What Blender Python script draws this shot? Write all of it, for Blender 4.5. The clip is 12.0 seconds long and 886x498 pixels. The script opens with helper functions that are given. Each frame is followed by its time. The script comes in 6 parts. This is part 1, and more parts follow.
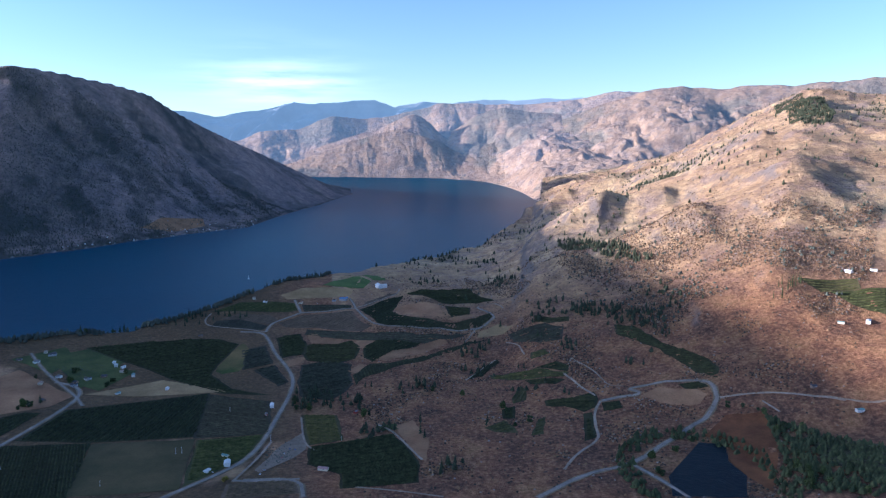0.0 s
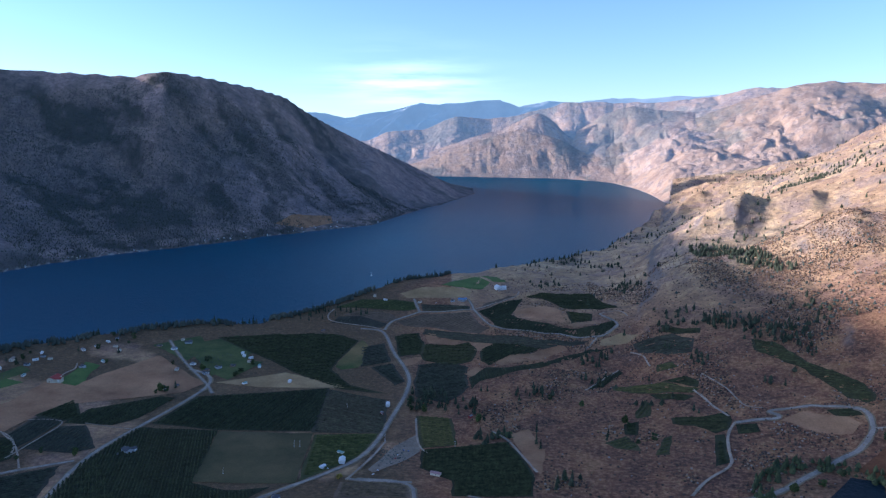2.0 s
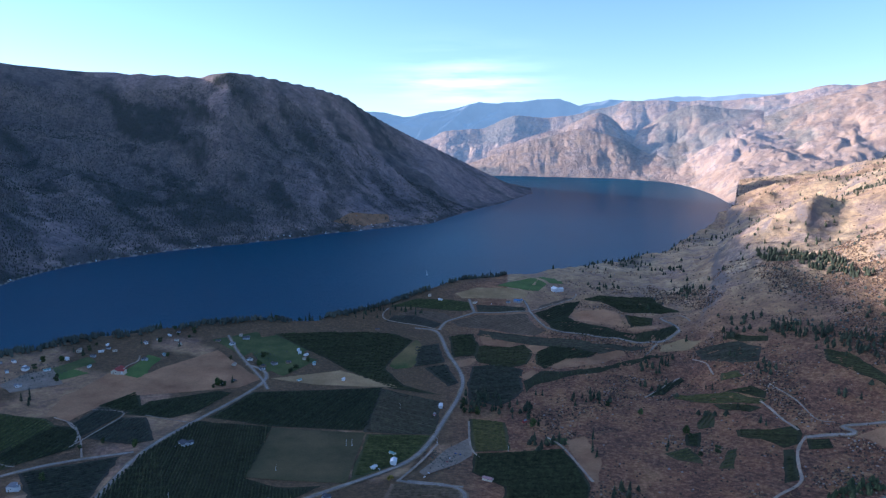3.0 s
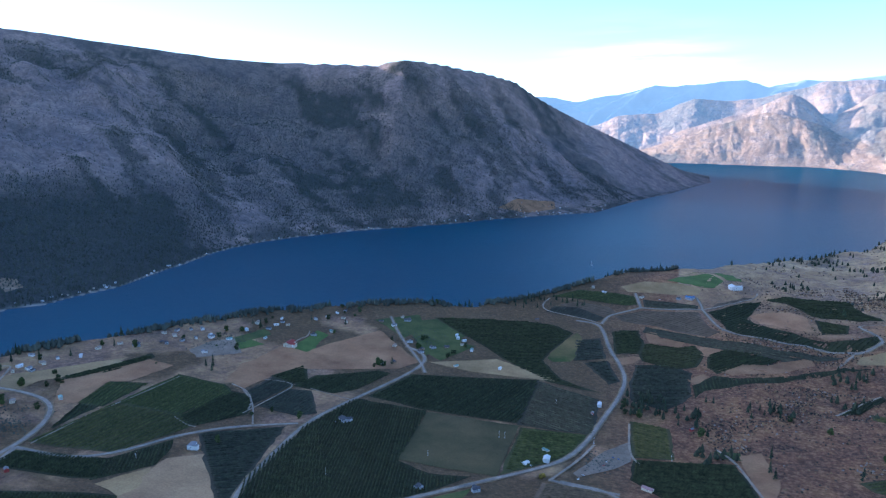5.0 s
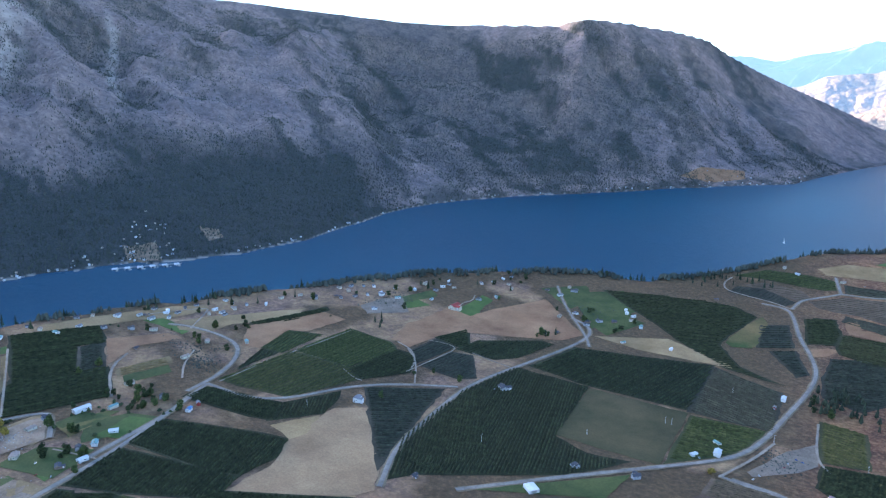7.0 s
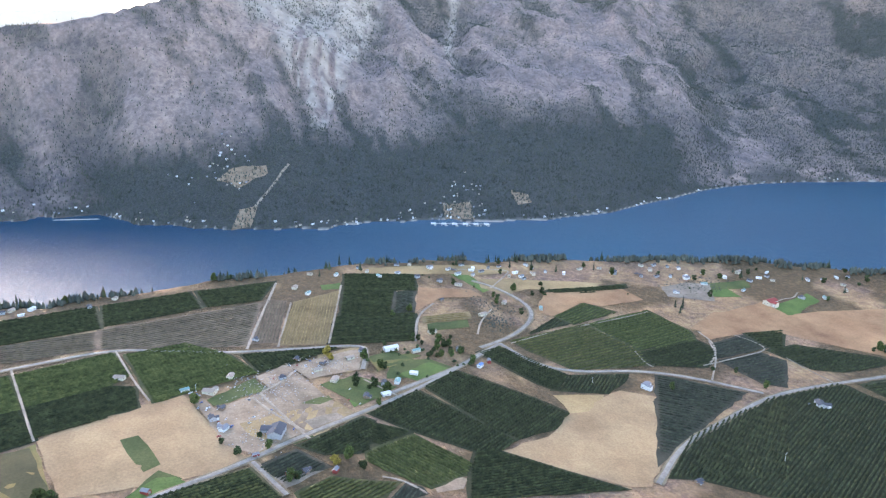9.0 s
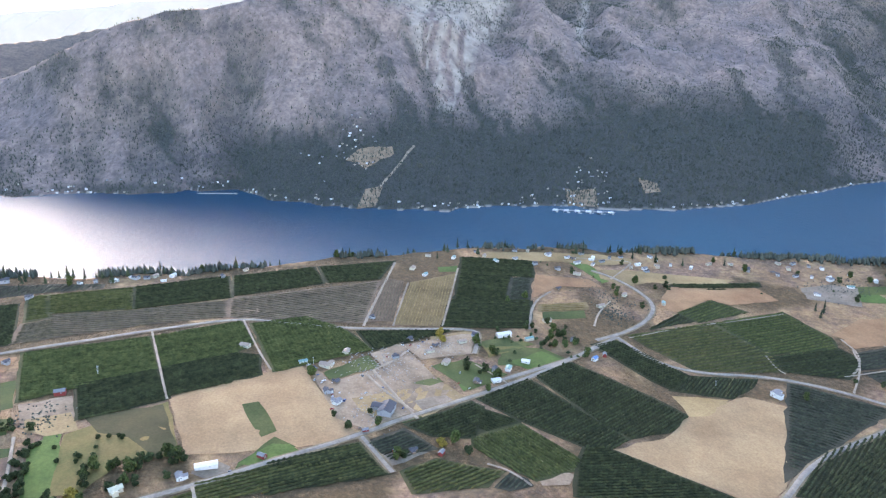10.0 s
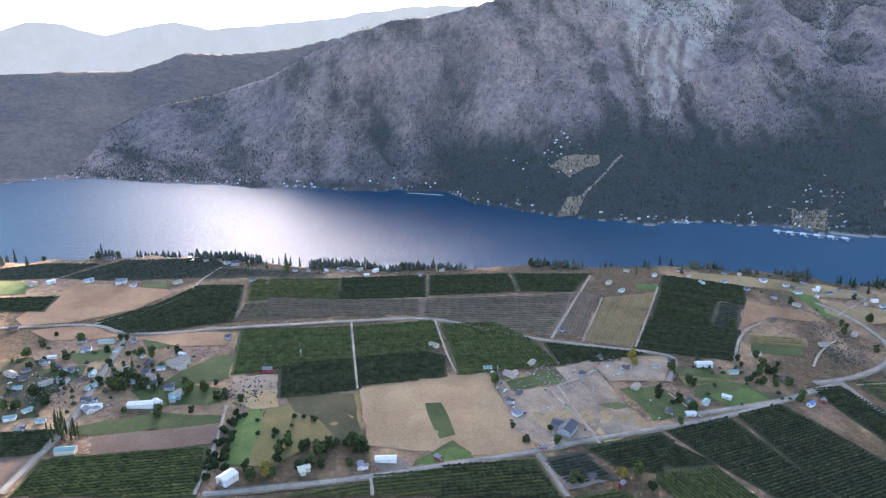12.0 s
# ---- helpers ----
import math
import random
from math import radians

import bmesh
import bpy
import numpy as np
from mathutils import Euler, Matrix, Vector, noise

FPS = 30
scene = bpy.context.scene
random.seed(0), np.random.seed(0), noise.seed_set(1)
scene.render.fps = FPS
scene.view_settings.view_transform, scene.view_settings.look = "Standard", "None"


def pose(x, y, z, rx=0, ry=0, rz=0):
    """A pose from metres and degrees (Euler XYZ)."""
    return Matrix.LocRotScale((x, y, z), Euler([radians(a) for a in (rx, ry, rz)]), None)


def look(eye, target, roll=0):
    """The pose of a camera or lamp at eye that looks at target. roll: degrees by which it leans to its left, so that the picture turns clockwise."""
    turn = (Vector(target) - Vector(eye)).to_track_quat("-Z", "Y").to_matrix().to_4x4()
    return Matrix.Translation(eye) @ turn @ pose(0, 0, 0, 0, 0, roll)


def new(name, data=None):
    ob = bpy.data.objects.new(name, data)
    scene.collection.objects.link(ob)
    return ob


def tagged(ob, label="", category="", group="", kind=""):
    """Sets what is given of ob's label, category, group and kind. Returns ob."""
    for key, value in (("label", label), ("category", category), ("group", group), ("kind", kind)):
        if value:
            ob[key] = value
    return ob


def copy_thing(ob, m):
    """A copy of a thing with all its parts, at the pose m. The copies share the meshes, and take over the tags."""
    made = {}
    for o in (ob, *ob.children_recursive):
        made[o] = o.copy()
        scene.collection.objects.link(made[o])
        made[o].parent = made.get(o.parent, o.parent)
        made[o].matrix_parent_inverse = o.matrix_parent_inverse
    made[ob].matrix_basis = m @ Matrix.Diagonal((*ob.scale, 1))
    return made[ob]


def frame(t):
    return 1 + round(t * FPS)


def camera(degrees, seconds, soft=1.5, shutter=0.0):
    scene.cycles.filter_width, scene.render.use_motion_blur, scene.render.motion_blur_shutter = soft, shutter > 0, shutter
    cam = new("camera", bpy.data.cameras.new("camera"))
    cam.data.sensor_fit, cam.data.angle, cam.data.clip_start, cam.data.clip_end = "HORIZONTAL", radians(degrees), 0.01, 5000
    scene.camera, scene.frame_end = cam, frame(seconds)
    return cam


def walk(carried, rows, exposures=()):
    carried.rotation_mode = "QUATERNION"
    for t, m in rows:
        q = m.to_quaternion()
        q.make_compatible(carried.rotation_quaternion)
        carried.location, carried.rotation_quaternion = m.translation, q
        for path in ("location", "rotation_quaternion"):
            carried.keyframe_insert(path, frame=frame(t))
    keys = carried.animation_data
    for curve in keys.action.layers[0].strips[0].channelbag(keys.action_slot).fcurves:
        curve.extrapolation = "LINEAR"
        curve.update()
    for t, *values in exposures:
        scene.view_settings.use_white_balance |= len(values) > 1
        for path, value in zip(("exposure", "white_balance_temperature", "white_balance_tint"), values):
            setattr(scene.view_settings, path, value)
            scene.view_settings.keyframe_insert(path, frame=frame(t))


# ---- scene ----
# The camera: a drone that drifts forward high over the orchards and turns to its left.
PATH = [
    (0, -0.0, 0.0, 225.0, 0.00, -7.92, -0.16),
    (0.5, 0.0, 3.9, 225.0, 2.47, -7.91, -0.15),
    (1, 0.2, 7.8, 225.0, 5.42, -7.90, -0.13),
    (1.5, 0.2, 11.8, 224.9, 7.85, -7.89, -0.13),
    (2, -0.0, 15.9, 224.6, 10.06, -7.90, -0.08),
    (2.5, -0.3, 20.2, 224.3, 12.33, -7.94, -0.03),
    (3, -0.7, 24.6, 224.2, 14.77, -7.96, 0.04),
    (5, -3.1, 40.8, 223.7, 28.47, -9.11, 0.08),
    (5.5, -4.0, 44.3, 223.7, 30.44, -9.83, 0.13),
    (6, -5.0, 47.4, 224.0, 32.99, -10.67, 0.16),
    (6.5, -6.3, 50.3, 224.2, 37.19, -11.44, 0.19),
    (7, -7.8, 53.3, 224.3, 42.75, -12.10, 0.15),
    (9, -15.8, 62.7, 224.4, 68.18, -14.70, 0.14),
    (9.5, -18.0, 64.9, 224.2, 75.03, -15.35, 0.01),
    (10, -20.2, 67.1, 224.0, 78.53, -16.05, 0.02),
    (10.5, -22.3, 68.5, 224.0, 80.72, -16.45, 0.01),
    (11, -24.2, 69.3, 224.1, 85.88, -16.37, -0.11),
    (11.5, -26.3, 70.4, 224.1, 91.01, -16.23, -0.23),
    (12, -28.3, 71.4, 224.0, 95.53, -15.53, -0.31),
]
cam = camera(65.0, 12.0, soft=1.3)
walk(cam, [(t, pose(x, y, z, 90 + p, 0, a) @ pose(0, 0, 0, 0, 0, r)) for t, x, y, z, a, p, r in PATH],
     exposures=[(0, 1.32, 5180, 21), (3, 1.46, 5150, 21), (5, 2.1, 5200, 18), (7, 2.78, 5750, 18), (9, 3.62, 7450, 23), (10.5, 3.4, 7400, 23), (12, 3.03, 6800, 24)])

# ---- sky and sun: a low sun beyond the southern ridge, which shades the near shore ----
SUN_LEFT, SUN_UP = 91.0, 10.3
world = bpy.data.worlds.new("sky")
scene.world = world
world.use_nodes = True
wn, wl = world.node_tree.nodes, world.node_tree.links
sky = wn.new("ShaderNodeTexSky")
sky.sky_type, sky.sun_disc = "NISHITA", False
sky.sun_elevation, sky.sun_rotation = radians(SUN_UP), radians(-SUN_LEFT)
sky.altitude, sky.air_density, sky.dust_density, sky.ozone_density = 500, 1.0, 0.06, 2.1
# thin bright cloud veils the sky round the sun, and a low bank lies over the far end of the lake
way = wn.new("ShaderNodeTexCoord").outputs["Generated"]


def sky_math(kind, a, b=None):
    node = wn.new("ShaderNodeMath")
    node.operation = kind
    for v, slot in ((a, 0), (b, 1)):
        if isinstance(v, (int, float)):
            node.inputs[slot].default_value = v
        elif v is not None:
            wl.new(v, node.inputs[slot])
    return node.outputs[0]


def towards(left, up):
    node = wn.new("ShaderNodeVectorMath")
    node.operation = "DOT_PRODUCT"
    wl.new(way, node.inputs[0])
    node.inputs[1].default_value = (-math.sin(radians(left)) * math.cos(radians(up)), math.cos(radians(left)) * math.cos(radians(up)), math.sin(radians(up)))
    return sky_math("MAXIMUM", node.outputs["Value"], 0.0)


def sky_noise(stretch, scale, low, high):
    mp, tex, rng = wn.new("ShaderNodeMapping"), wn.new("ShaderNodeTexNoise"), wn.new("ShaderNodeMapRange")
    mp.inputs["Scale"].default_value = (1, 1, stretch)
    tex.inputs["Scale"].default_value, tex.inputs["Detail"].default_value = scale, 6
    rng.inputs["From Min"].default_value, rng.inputs["From Max"].default_value = low, high
    wl.new(way, mp.inputs[0]), wl.new(mp.outputs[0], tex.inputs["Vector"]), wl.new(tex.outputs["Fac"], rng.inputs["Value"])
    return rng.outputs[0]


veil = sky_math("MULTIPLY", sky_math("POWER", towards(SUN_LEFT + 12, 17), 60), sky_math("ADD", sky_math("MULTIPLY", sky_noise(4, 3, 0.3, 0.7), 14.0), 54.0))
bank = sky_math("MULTIPLY", sky_math("POWER", towards(13, 5.6), 260), sky_math("MULTIPLY", sky_noise(9, 7, 0.38, 0.66), 4.2))
bank = sky_math("MULTIPLY", bank, sky_math("POWER", sky_math("SUBTRACT", 1.0, sky_math("ABSOLUTE", sky_math("SUBTRACT", towards(0, 90), 0.095))), 45))
cloud = wn.new("ShaderNodeVectorMath")
cloud.operation = "SCALE"
cloud.inputs[0].default_value = (1.0, 0.96, 0.92)
wl.new(sky_math("ADD", veil, bank), cloud.inputs["Scale"])
both = wn.new("ShaderNodeVectorMath")
wl.new(sky.outputs[0], both.inputs[0]), wl.new(cloud.outputs[0], both.inputs[1])
wl.new(both.outputs[0], wn["Background"].inputs[0])
wn["Background"].inputs[1].default_value = 0.1
sun = new("sun", bpy.data.lights.new("sun", "SUN"))
sun.data.energy, sun.data.angle, sun.data.color = 5.0, radians(0.8), (1.0, 0.84, 0.66)
a, e = radians(SUN_LEFT), radians(SUN_UP)
sun.matrix_world = look((0, 0, 800), (math.sin(a) * math.cos(e), -math.cos(a) * math.cos(e), 800 - math.sin(e)))


# ---- numbers: noise, and the lie of the land ----
def hash2(ix, iy, seed):
    n = (ix.astype(np.int64) * 374761393 + iy.astype(np.int64) * 668265263 + seed * 974711) & 0xFFFFFFFF
    n = ((n ^ (n >> 13)) * 1274126177) & 0xFFFFFFFF
    return ((n ^ (n >> 16)) & 0xFFFFFF) / float(0xFFFFFF)


def vnoise(x, y, seed=0):
    """Smooth noise from -1 to 1 on arrays."""
    ix, iy = np.floor(x), np.floor(y)
    fx, fy = x - ix, y - iy
    fx, fy = fx * fx * fx * (fx * (fx * 6 - 15) + 10), fy * fy * fy * (fy * (fy * 6 - 15) + 10)
    p, q = hash2(ix, iy, seed), hash2(ix + 1, iy, seed)
    r, s = hash2(ix, iy + 1, seed), hash2(ix + 1, iy + 1, seed)
    return 2 * ((p * (1 - fx) + q * fx) * (1 - fy) + (r * (1 - fx) + s * fx) * fy) - 1


def fbm(x, y, size, octaves=5, seed=0, gain=0.5):
    total, amp, norm = 0.0, 1.0, 0.0
    for o in range(octaves):
        total = total + amp * vnoise(x / size + 17.3 * o, y / size - 9.1 * o, seed + o)
        norm, amp, size = norm + amp, amp * gain, size / 2.03
    return total / norm


def ridged(x, y, size, octaves=5, seed=0, gain=0.5):
    total, amp, norm = 0.0, 1.0, 0.0
    for o in range(octaves):
        total = total + amp * (1 - np.abs(vnoise(x / size + 31.7 * o, y / size + 5.3 * o, seed + o)))
        norm, amp, size = norm + amp, amp * gain, size / 2.03
    return total / norm


def step(a, b, x):
    k = np.clip((x - a) / (b - a), 0, 1)
    return k * k * (3 - 2 * k)


def knots(text, x, soft=0.0):
    """A curve through pairs of bearing and value, with its corners rounded over soft degrees."""
    pairs = np.array([[float(v) for v in w.split(":")] for w in text.split()])
    if not soft:
        return np.interp(x, pairs[:, 0], pairs[:, 1])
    fine = np.arange(pairs[0, 0] - 10, pairs[-1, 0] + 10, 0.1)
    k = np.hanning(int(20 * soft) + 3)
    value = np.interp(fine, pairs[:, 0], pairs[:, 1])
    pad = np.pad(value, len(k) // 2, mode="edge")
    return np.interp(x, fine, np.convolve(pad, k / k.sum(), "valid")[: len(fine)])


# bearings in degrees to the left of the first view; lengths in metres from the camera path's middle
MID_X, MID_Y, EYE = -9.0, 37.5, 225.0
NEAR_SHORE = "-40:99999 -9.5:99999 -8.3:1960 -4:1390 4.4:1112 10:972 17.8:864 20.6:830 25:792 32:790 43:755 50.6:714 61:671 70:649 80:606 96:556 105:568 113:618 126:658 150:760 200:900"
FAR_SHORE = "6.9:3990 7:3900 8.4:3450 10:3000 12.2:2650 15.8:2143 22.5:1943 29:1784 33.6:1700 40.2:1596 45.4:1462 48.9:1291 53.4:1139 58.1:1061 64:1036 70:1036 76.8:993 84.4:1007 91.5:1102 94:1186 102:1210 109:1268 115.5:1366 122:1491 127:1513 150:1600 200:1700"
HEAD_SHORE = "-40:2500 -20:2650 -12:2850 -9:3000 -8.2:3148 -7.5:3462 -3.7:5331 0.8:6052 7:6400 12:6600 20:6700"


POND = 17.0


def bench(x, y):
    """The terrace with the orchards: low along the road, higher to the south and north."""
    u, v = np.clip((x + 262.5) / 375, -1.25, 1.6), np.clip((y - 375) / 375, -1.3, 1.5)
    z = 17.4 - 12.7 * u - 23.6 * v + 14.9 * u * u - 11.4 * u * v + 18.5 * v * v + 0.5 * u**3 + 8.3 * v**3 + 11.3 * u * u * v
    return z


def folds(th, r):
    """Ravines and spurs that run slantwise down the mountain: low in the ravines."""
    return 0.7 * ridged(th * 26 - 0.20 * r, r * 0.30, 330, 4, 12, 0.45) + 0.3 * ridged(th * 26 + 0.10 * r, r * 0.3, 130, 4, 15, 0.5) - 0.64


def land(x, y, rough=True):
    """Height of the ground, and what grows there: (z, south slope, far country, steppe)."""
    x, y = np.asarray(x, float), np.asarray(y, float)
    dx, dy = x - MID_X, y - MID_Y
    r, th = np.hypot(dx, dy), np.degrees(np.arctan2(-dx, dy))
    th = np.where(th < -100, th + 360, th)
    # the near bench, and the dry hills that rise from it to the north-east
    wild = step(14, -2, th) * step(430, 620, r)
    top_r = knots("-40:2500 -32:2550 -28:2500 -22:2450 -15:2300 -8:1990 0:1700 14:1500", th, 3)
    top_a = knots("-60:.075 -40:.07 -32:.072 -29.7:.077 -27.9:.081 -25.8:.059 -22.5:.032 -19.3:.003 -15.2:-.024 -11.3:-.048 -8.1:-.072 -4:-.14 4:-.2 14:-.3", th, 1.6)
    top_z = np.maximum(EYE + top_a * top_r, 30)
    s = (r - 520) / (top_r - 520)
    b = bench(x, y)
    up = np.clip(s, 0, None) ** 0.85 * np.maximum(top_z - b, 0)
    up = np.where(s > 1, np.maximum(top_z - b, 0) * (1 - 0.5 * (s - 1)), up)
    near = b + up * step(10, -6, th)
    if rough:
        near = near + wild * (50 * (ridged(x, y, 330, 5, 3, 0.48) - 0.62) * (0.3 + 1.5 * np.clip(s, 0, 0.8)) + 6.5 * (ridged(x, y, 75, 4, 8, 0.55) - 0.6) * (0.8 + 2.2 * np.clip(s, 0, 0.7)))
        near = near + 0.8 * fbm(x, y, 90, 3, 5)
    for turn, out, lift, long in ((-13.6, 1170, 26, 95), (-17.9, 1190, 18, 70), (-25.0, 1500, 24, 130), (-21.5, 1000, 13, 70)):
        a = radians(turn)
        u = (x - MID_X + math.sin(a) * out) * math.cos(a) + (y - MID_Y - math.cos(a) * out) * math.sin(a)
        v = -(x - MID_X + math.sin(a) * out) * math.sin(a) + (y - MID_Y - math.cos(a) * out) * math.cos(a)
        u, v = u + 26 * fbm(x, y, 60, 3, 44), v + 40 * fbm(x, y, 80, 3, 45)
        near = near + lift * np.exp(-((v / long) ** 2)) * np.where(u < 0, np.exp(-((u / 110) ** 2)), np.exp(-((u / 24) ** 2)))
    pool = step(1.5, 1.0, np.hypot((x - 168) / 40.0, (y - 428) / 56.0))
    near = near + (POND - near) * pool
    # its bluff down to the lake
    edge = knots(NEAR_SHORE, th) + 5 * vnoise(th / 1.7, th * 0, 4)
    near = near - (near + 9) * step(0, 75, r - edge)
    # the mountain along the far shore
    shore = knots(FAR_SHORE, th) + 12 * vnoise(th / 1.3, th * 0, 6) * step(8, 16, th)
    rr = knots("7:3960 8.5:3920 11:3800 13.8:3600 16.5:3350 20:3100 24:2900 31:2700 40:2850 50:2850 60:2800 68:2600 75:2200 84:1700 92:1560 104:1600 112:1780 124:1800 200:2600", th, 2)
    aa = knots("6.9:-.06 8.5:-.0514 11:-.032 13.8:-.008 16.5:.0145 19.5:.0418 21.1:.059 22.6:.0773 24.5:.0865 27.5:.097 30.8:.107 32.1:.106 33.4:.0995 39:.0993 43:.1023 47:.1077 54:.119 62:.1304 68:.133 75:.132 82:.115 90:.073 93:.0565 96.3:.05 98.5:.043 101:.032 104:.008 108:-.028 111.6:-.047 116.6:-.063 119.1:-.087 121.5:-.107 123.4:-.13 124.2:-.148 125:-.16 200:-.1", th, 0.7)
    cz = np.maximum(EYE + aa * rr, -12)
    s = (r - shore) / np.maximum(rr - shore, 40)
    c = np.clip(s, 0, 1)
    m = cz * (0.28 * c + 0.72 * c**1.45)
    m = np.where(s > 1, cz - np.abs(cz) * 0.6 * (s - 1), m)
    if rough:
        gully = folds(th, r)
        m = m + step(0.03, 0.5, s) * (cz * 0.38 * gully * (1 - 0.93 * step(0.7, 0.97, s)) + 0.03 * cz * fbm(x, y, 120, 4, 21) * (1 - 0.8 * step(0.8, 1, s)))
    m = np.where((s > 0) & (th > 6.9), m + 0.6, -9)
    m = np.where(s > 1.9, np.minimum(m, 20), m)
    # the darker ridge beyond its southern end
    a2 = knots("96:-.02 101:.03 104:.0208 106.2:.0113 108.8:.0063 111.3:.0029 114.2:.0059 115.9:-.006 117.9:-.0163 122.7:-.0165 127.2:-.0205 140:-.01 200:.02", th)
    foot = knots("96:2050 124:1535 200:1600", th, 1.5)
    z2, s2 = EYE + a2 * (2750 - 600 * step(94, 126, th)), (r - foot) / (2750 - 600 * step(94, 126, th) - foot)
    m2 = np.where(s2 > 1, z2 * (1 - 0.6 * (s2 - 1)), z2 * np.clip(s2, 0, 1) ** 1.1)
    if rough:
        m2 = m2 + 0.02 * z2 * step(0, 0.5, s2) * (1 - step(0.8, 1, s2)) * (ridged(x, y, 300, 4, 40) - 0.6)
    m2 = np.where((s2 > 0) & (th > 96) & (s2 < 2.2), m2, -9)
    z = np.maximum(np.maximum(near, m), m2)
    which = np.stack([near, m, m2]).argmax(0)
    return z, which, r, th, s


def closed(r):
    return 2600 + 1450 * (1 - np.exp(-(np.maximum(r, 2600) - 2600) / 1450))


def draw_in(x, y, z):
    """Distances and heights past 2.6 km close up toward the camera, to look alike within its clip range."""
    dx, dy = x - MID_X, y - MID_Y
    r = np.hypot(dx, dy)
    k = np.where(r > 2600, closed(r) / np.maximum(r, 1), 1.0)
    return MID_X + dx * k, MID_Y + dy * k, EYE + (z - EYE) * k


# ---- materials ----
def node_material(name, rough=0.9):
    mat = bpy.data.materials.new(name)
    mat.use_nodes = True
    n = mat.node_tree.nodes
    n["Principled BSDF"].inputs["Roughness"].default_value = rough
    n["Principled BSDF"].inputs["Specular IOR Level"].default_value = 0.2
    return mat, n, mat.node_tree.links, n["Principled BSDF"]


def noise_node(n, l, scale, detail=6, rough=0.6, stretch=None):
    geo = n.new("ShaderNodeNewGeometry")
    tex = n.new("ShaderNodeTexNoise")
    tex.inputs["Scale"].default_value, tex.inputs["Detail"].default_value, tex.inputs["Roughness"].default_value = scale, detail, rough
    src = geo.outputs["Position"]
    if stretch:
        mp = n.new("ShaderNodeMapping")
        mp.inputs["Scale"].default_value, mp.inputs["Rotation"].default_value = stretch[:3], (0, 0, stretch[3] if len(stretch) > 3 else 0)
        l.new(src, mp.inputs[0])
        src = mp.outputs[0]
    l.new(src, tex.inputs["Vector"])
    return tex.outputs["Fac"]


def ramp(n, l, fac, stops):
    node = n.new("ShaderNodeValToRGB")
    els = node.color_ramp.elements
    while len(els) < len(stops):
        els.new(0.5)
    for el, (p, c) in zip(els, stops):
        el.position, el.color = p, (*c, 1)
    l.new(fac, node.inputs[0])
    return node.outputs[0]


def mix(n, l, fac, a, b, kind="MIX"):
    node = n.new("ShaderNodeMix")
    node.data_type, node.blend_type = "RGBA", kind
    for v, i in ((fac, 0), (a, 6), (b, 7)):
        if isinstance(v, (int, float)):
            node.inputs[i].default_value = v
        elif isinstance(v, tuple):
            node.inputs[i].default_value = (*v, 1)
        else:
            l.new(v, node.inputs[i])
    return node.outputs[2]


def bump(n, l, bsdf, height, strength, distance):
    node = n.new("ShaderNodeBump")
    node.inputs["Strength"].default_value, node.inputs["Distance"].default_value = strength, distance
    l.new(height, node.inputs["Height"])
    l.new(node.outputs[0], bsdf.inputs["Normal"])


def attribute(n, name):
    node = n.new("ShaderNodeAttribute")
    node.attribute_name = name
    return node.outputs["Fac"]


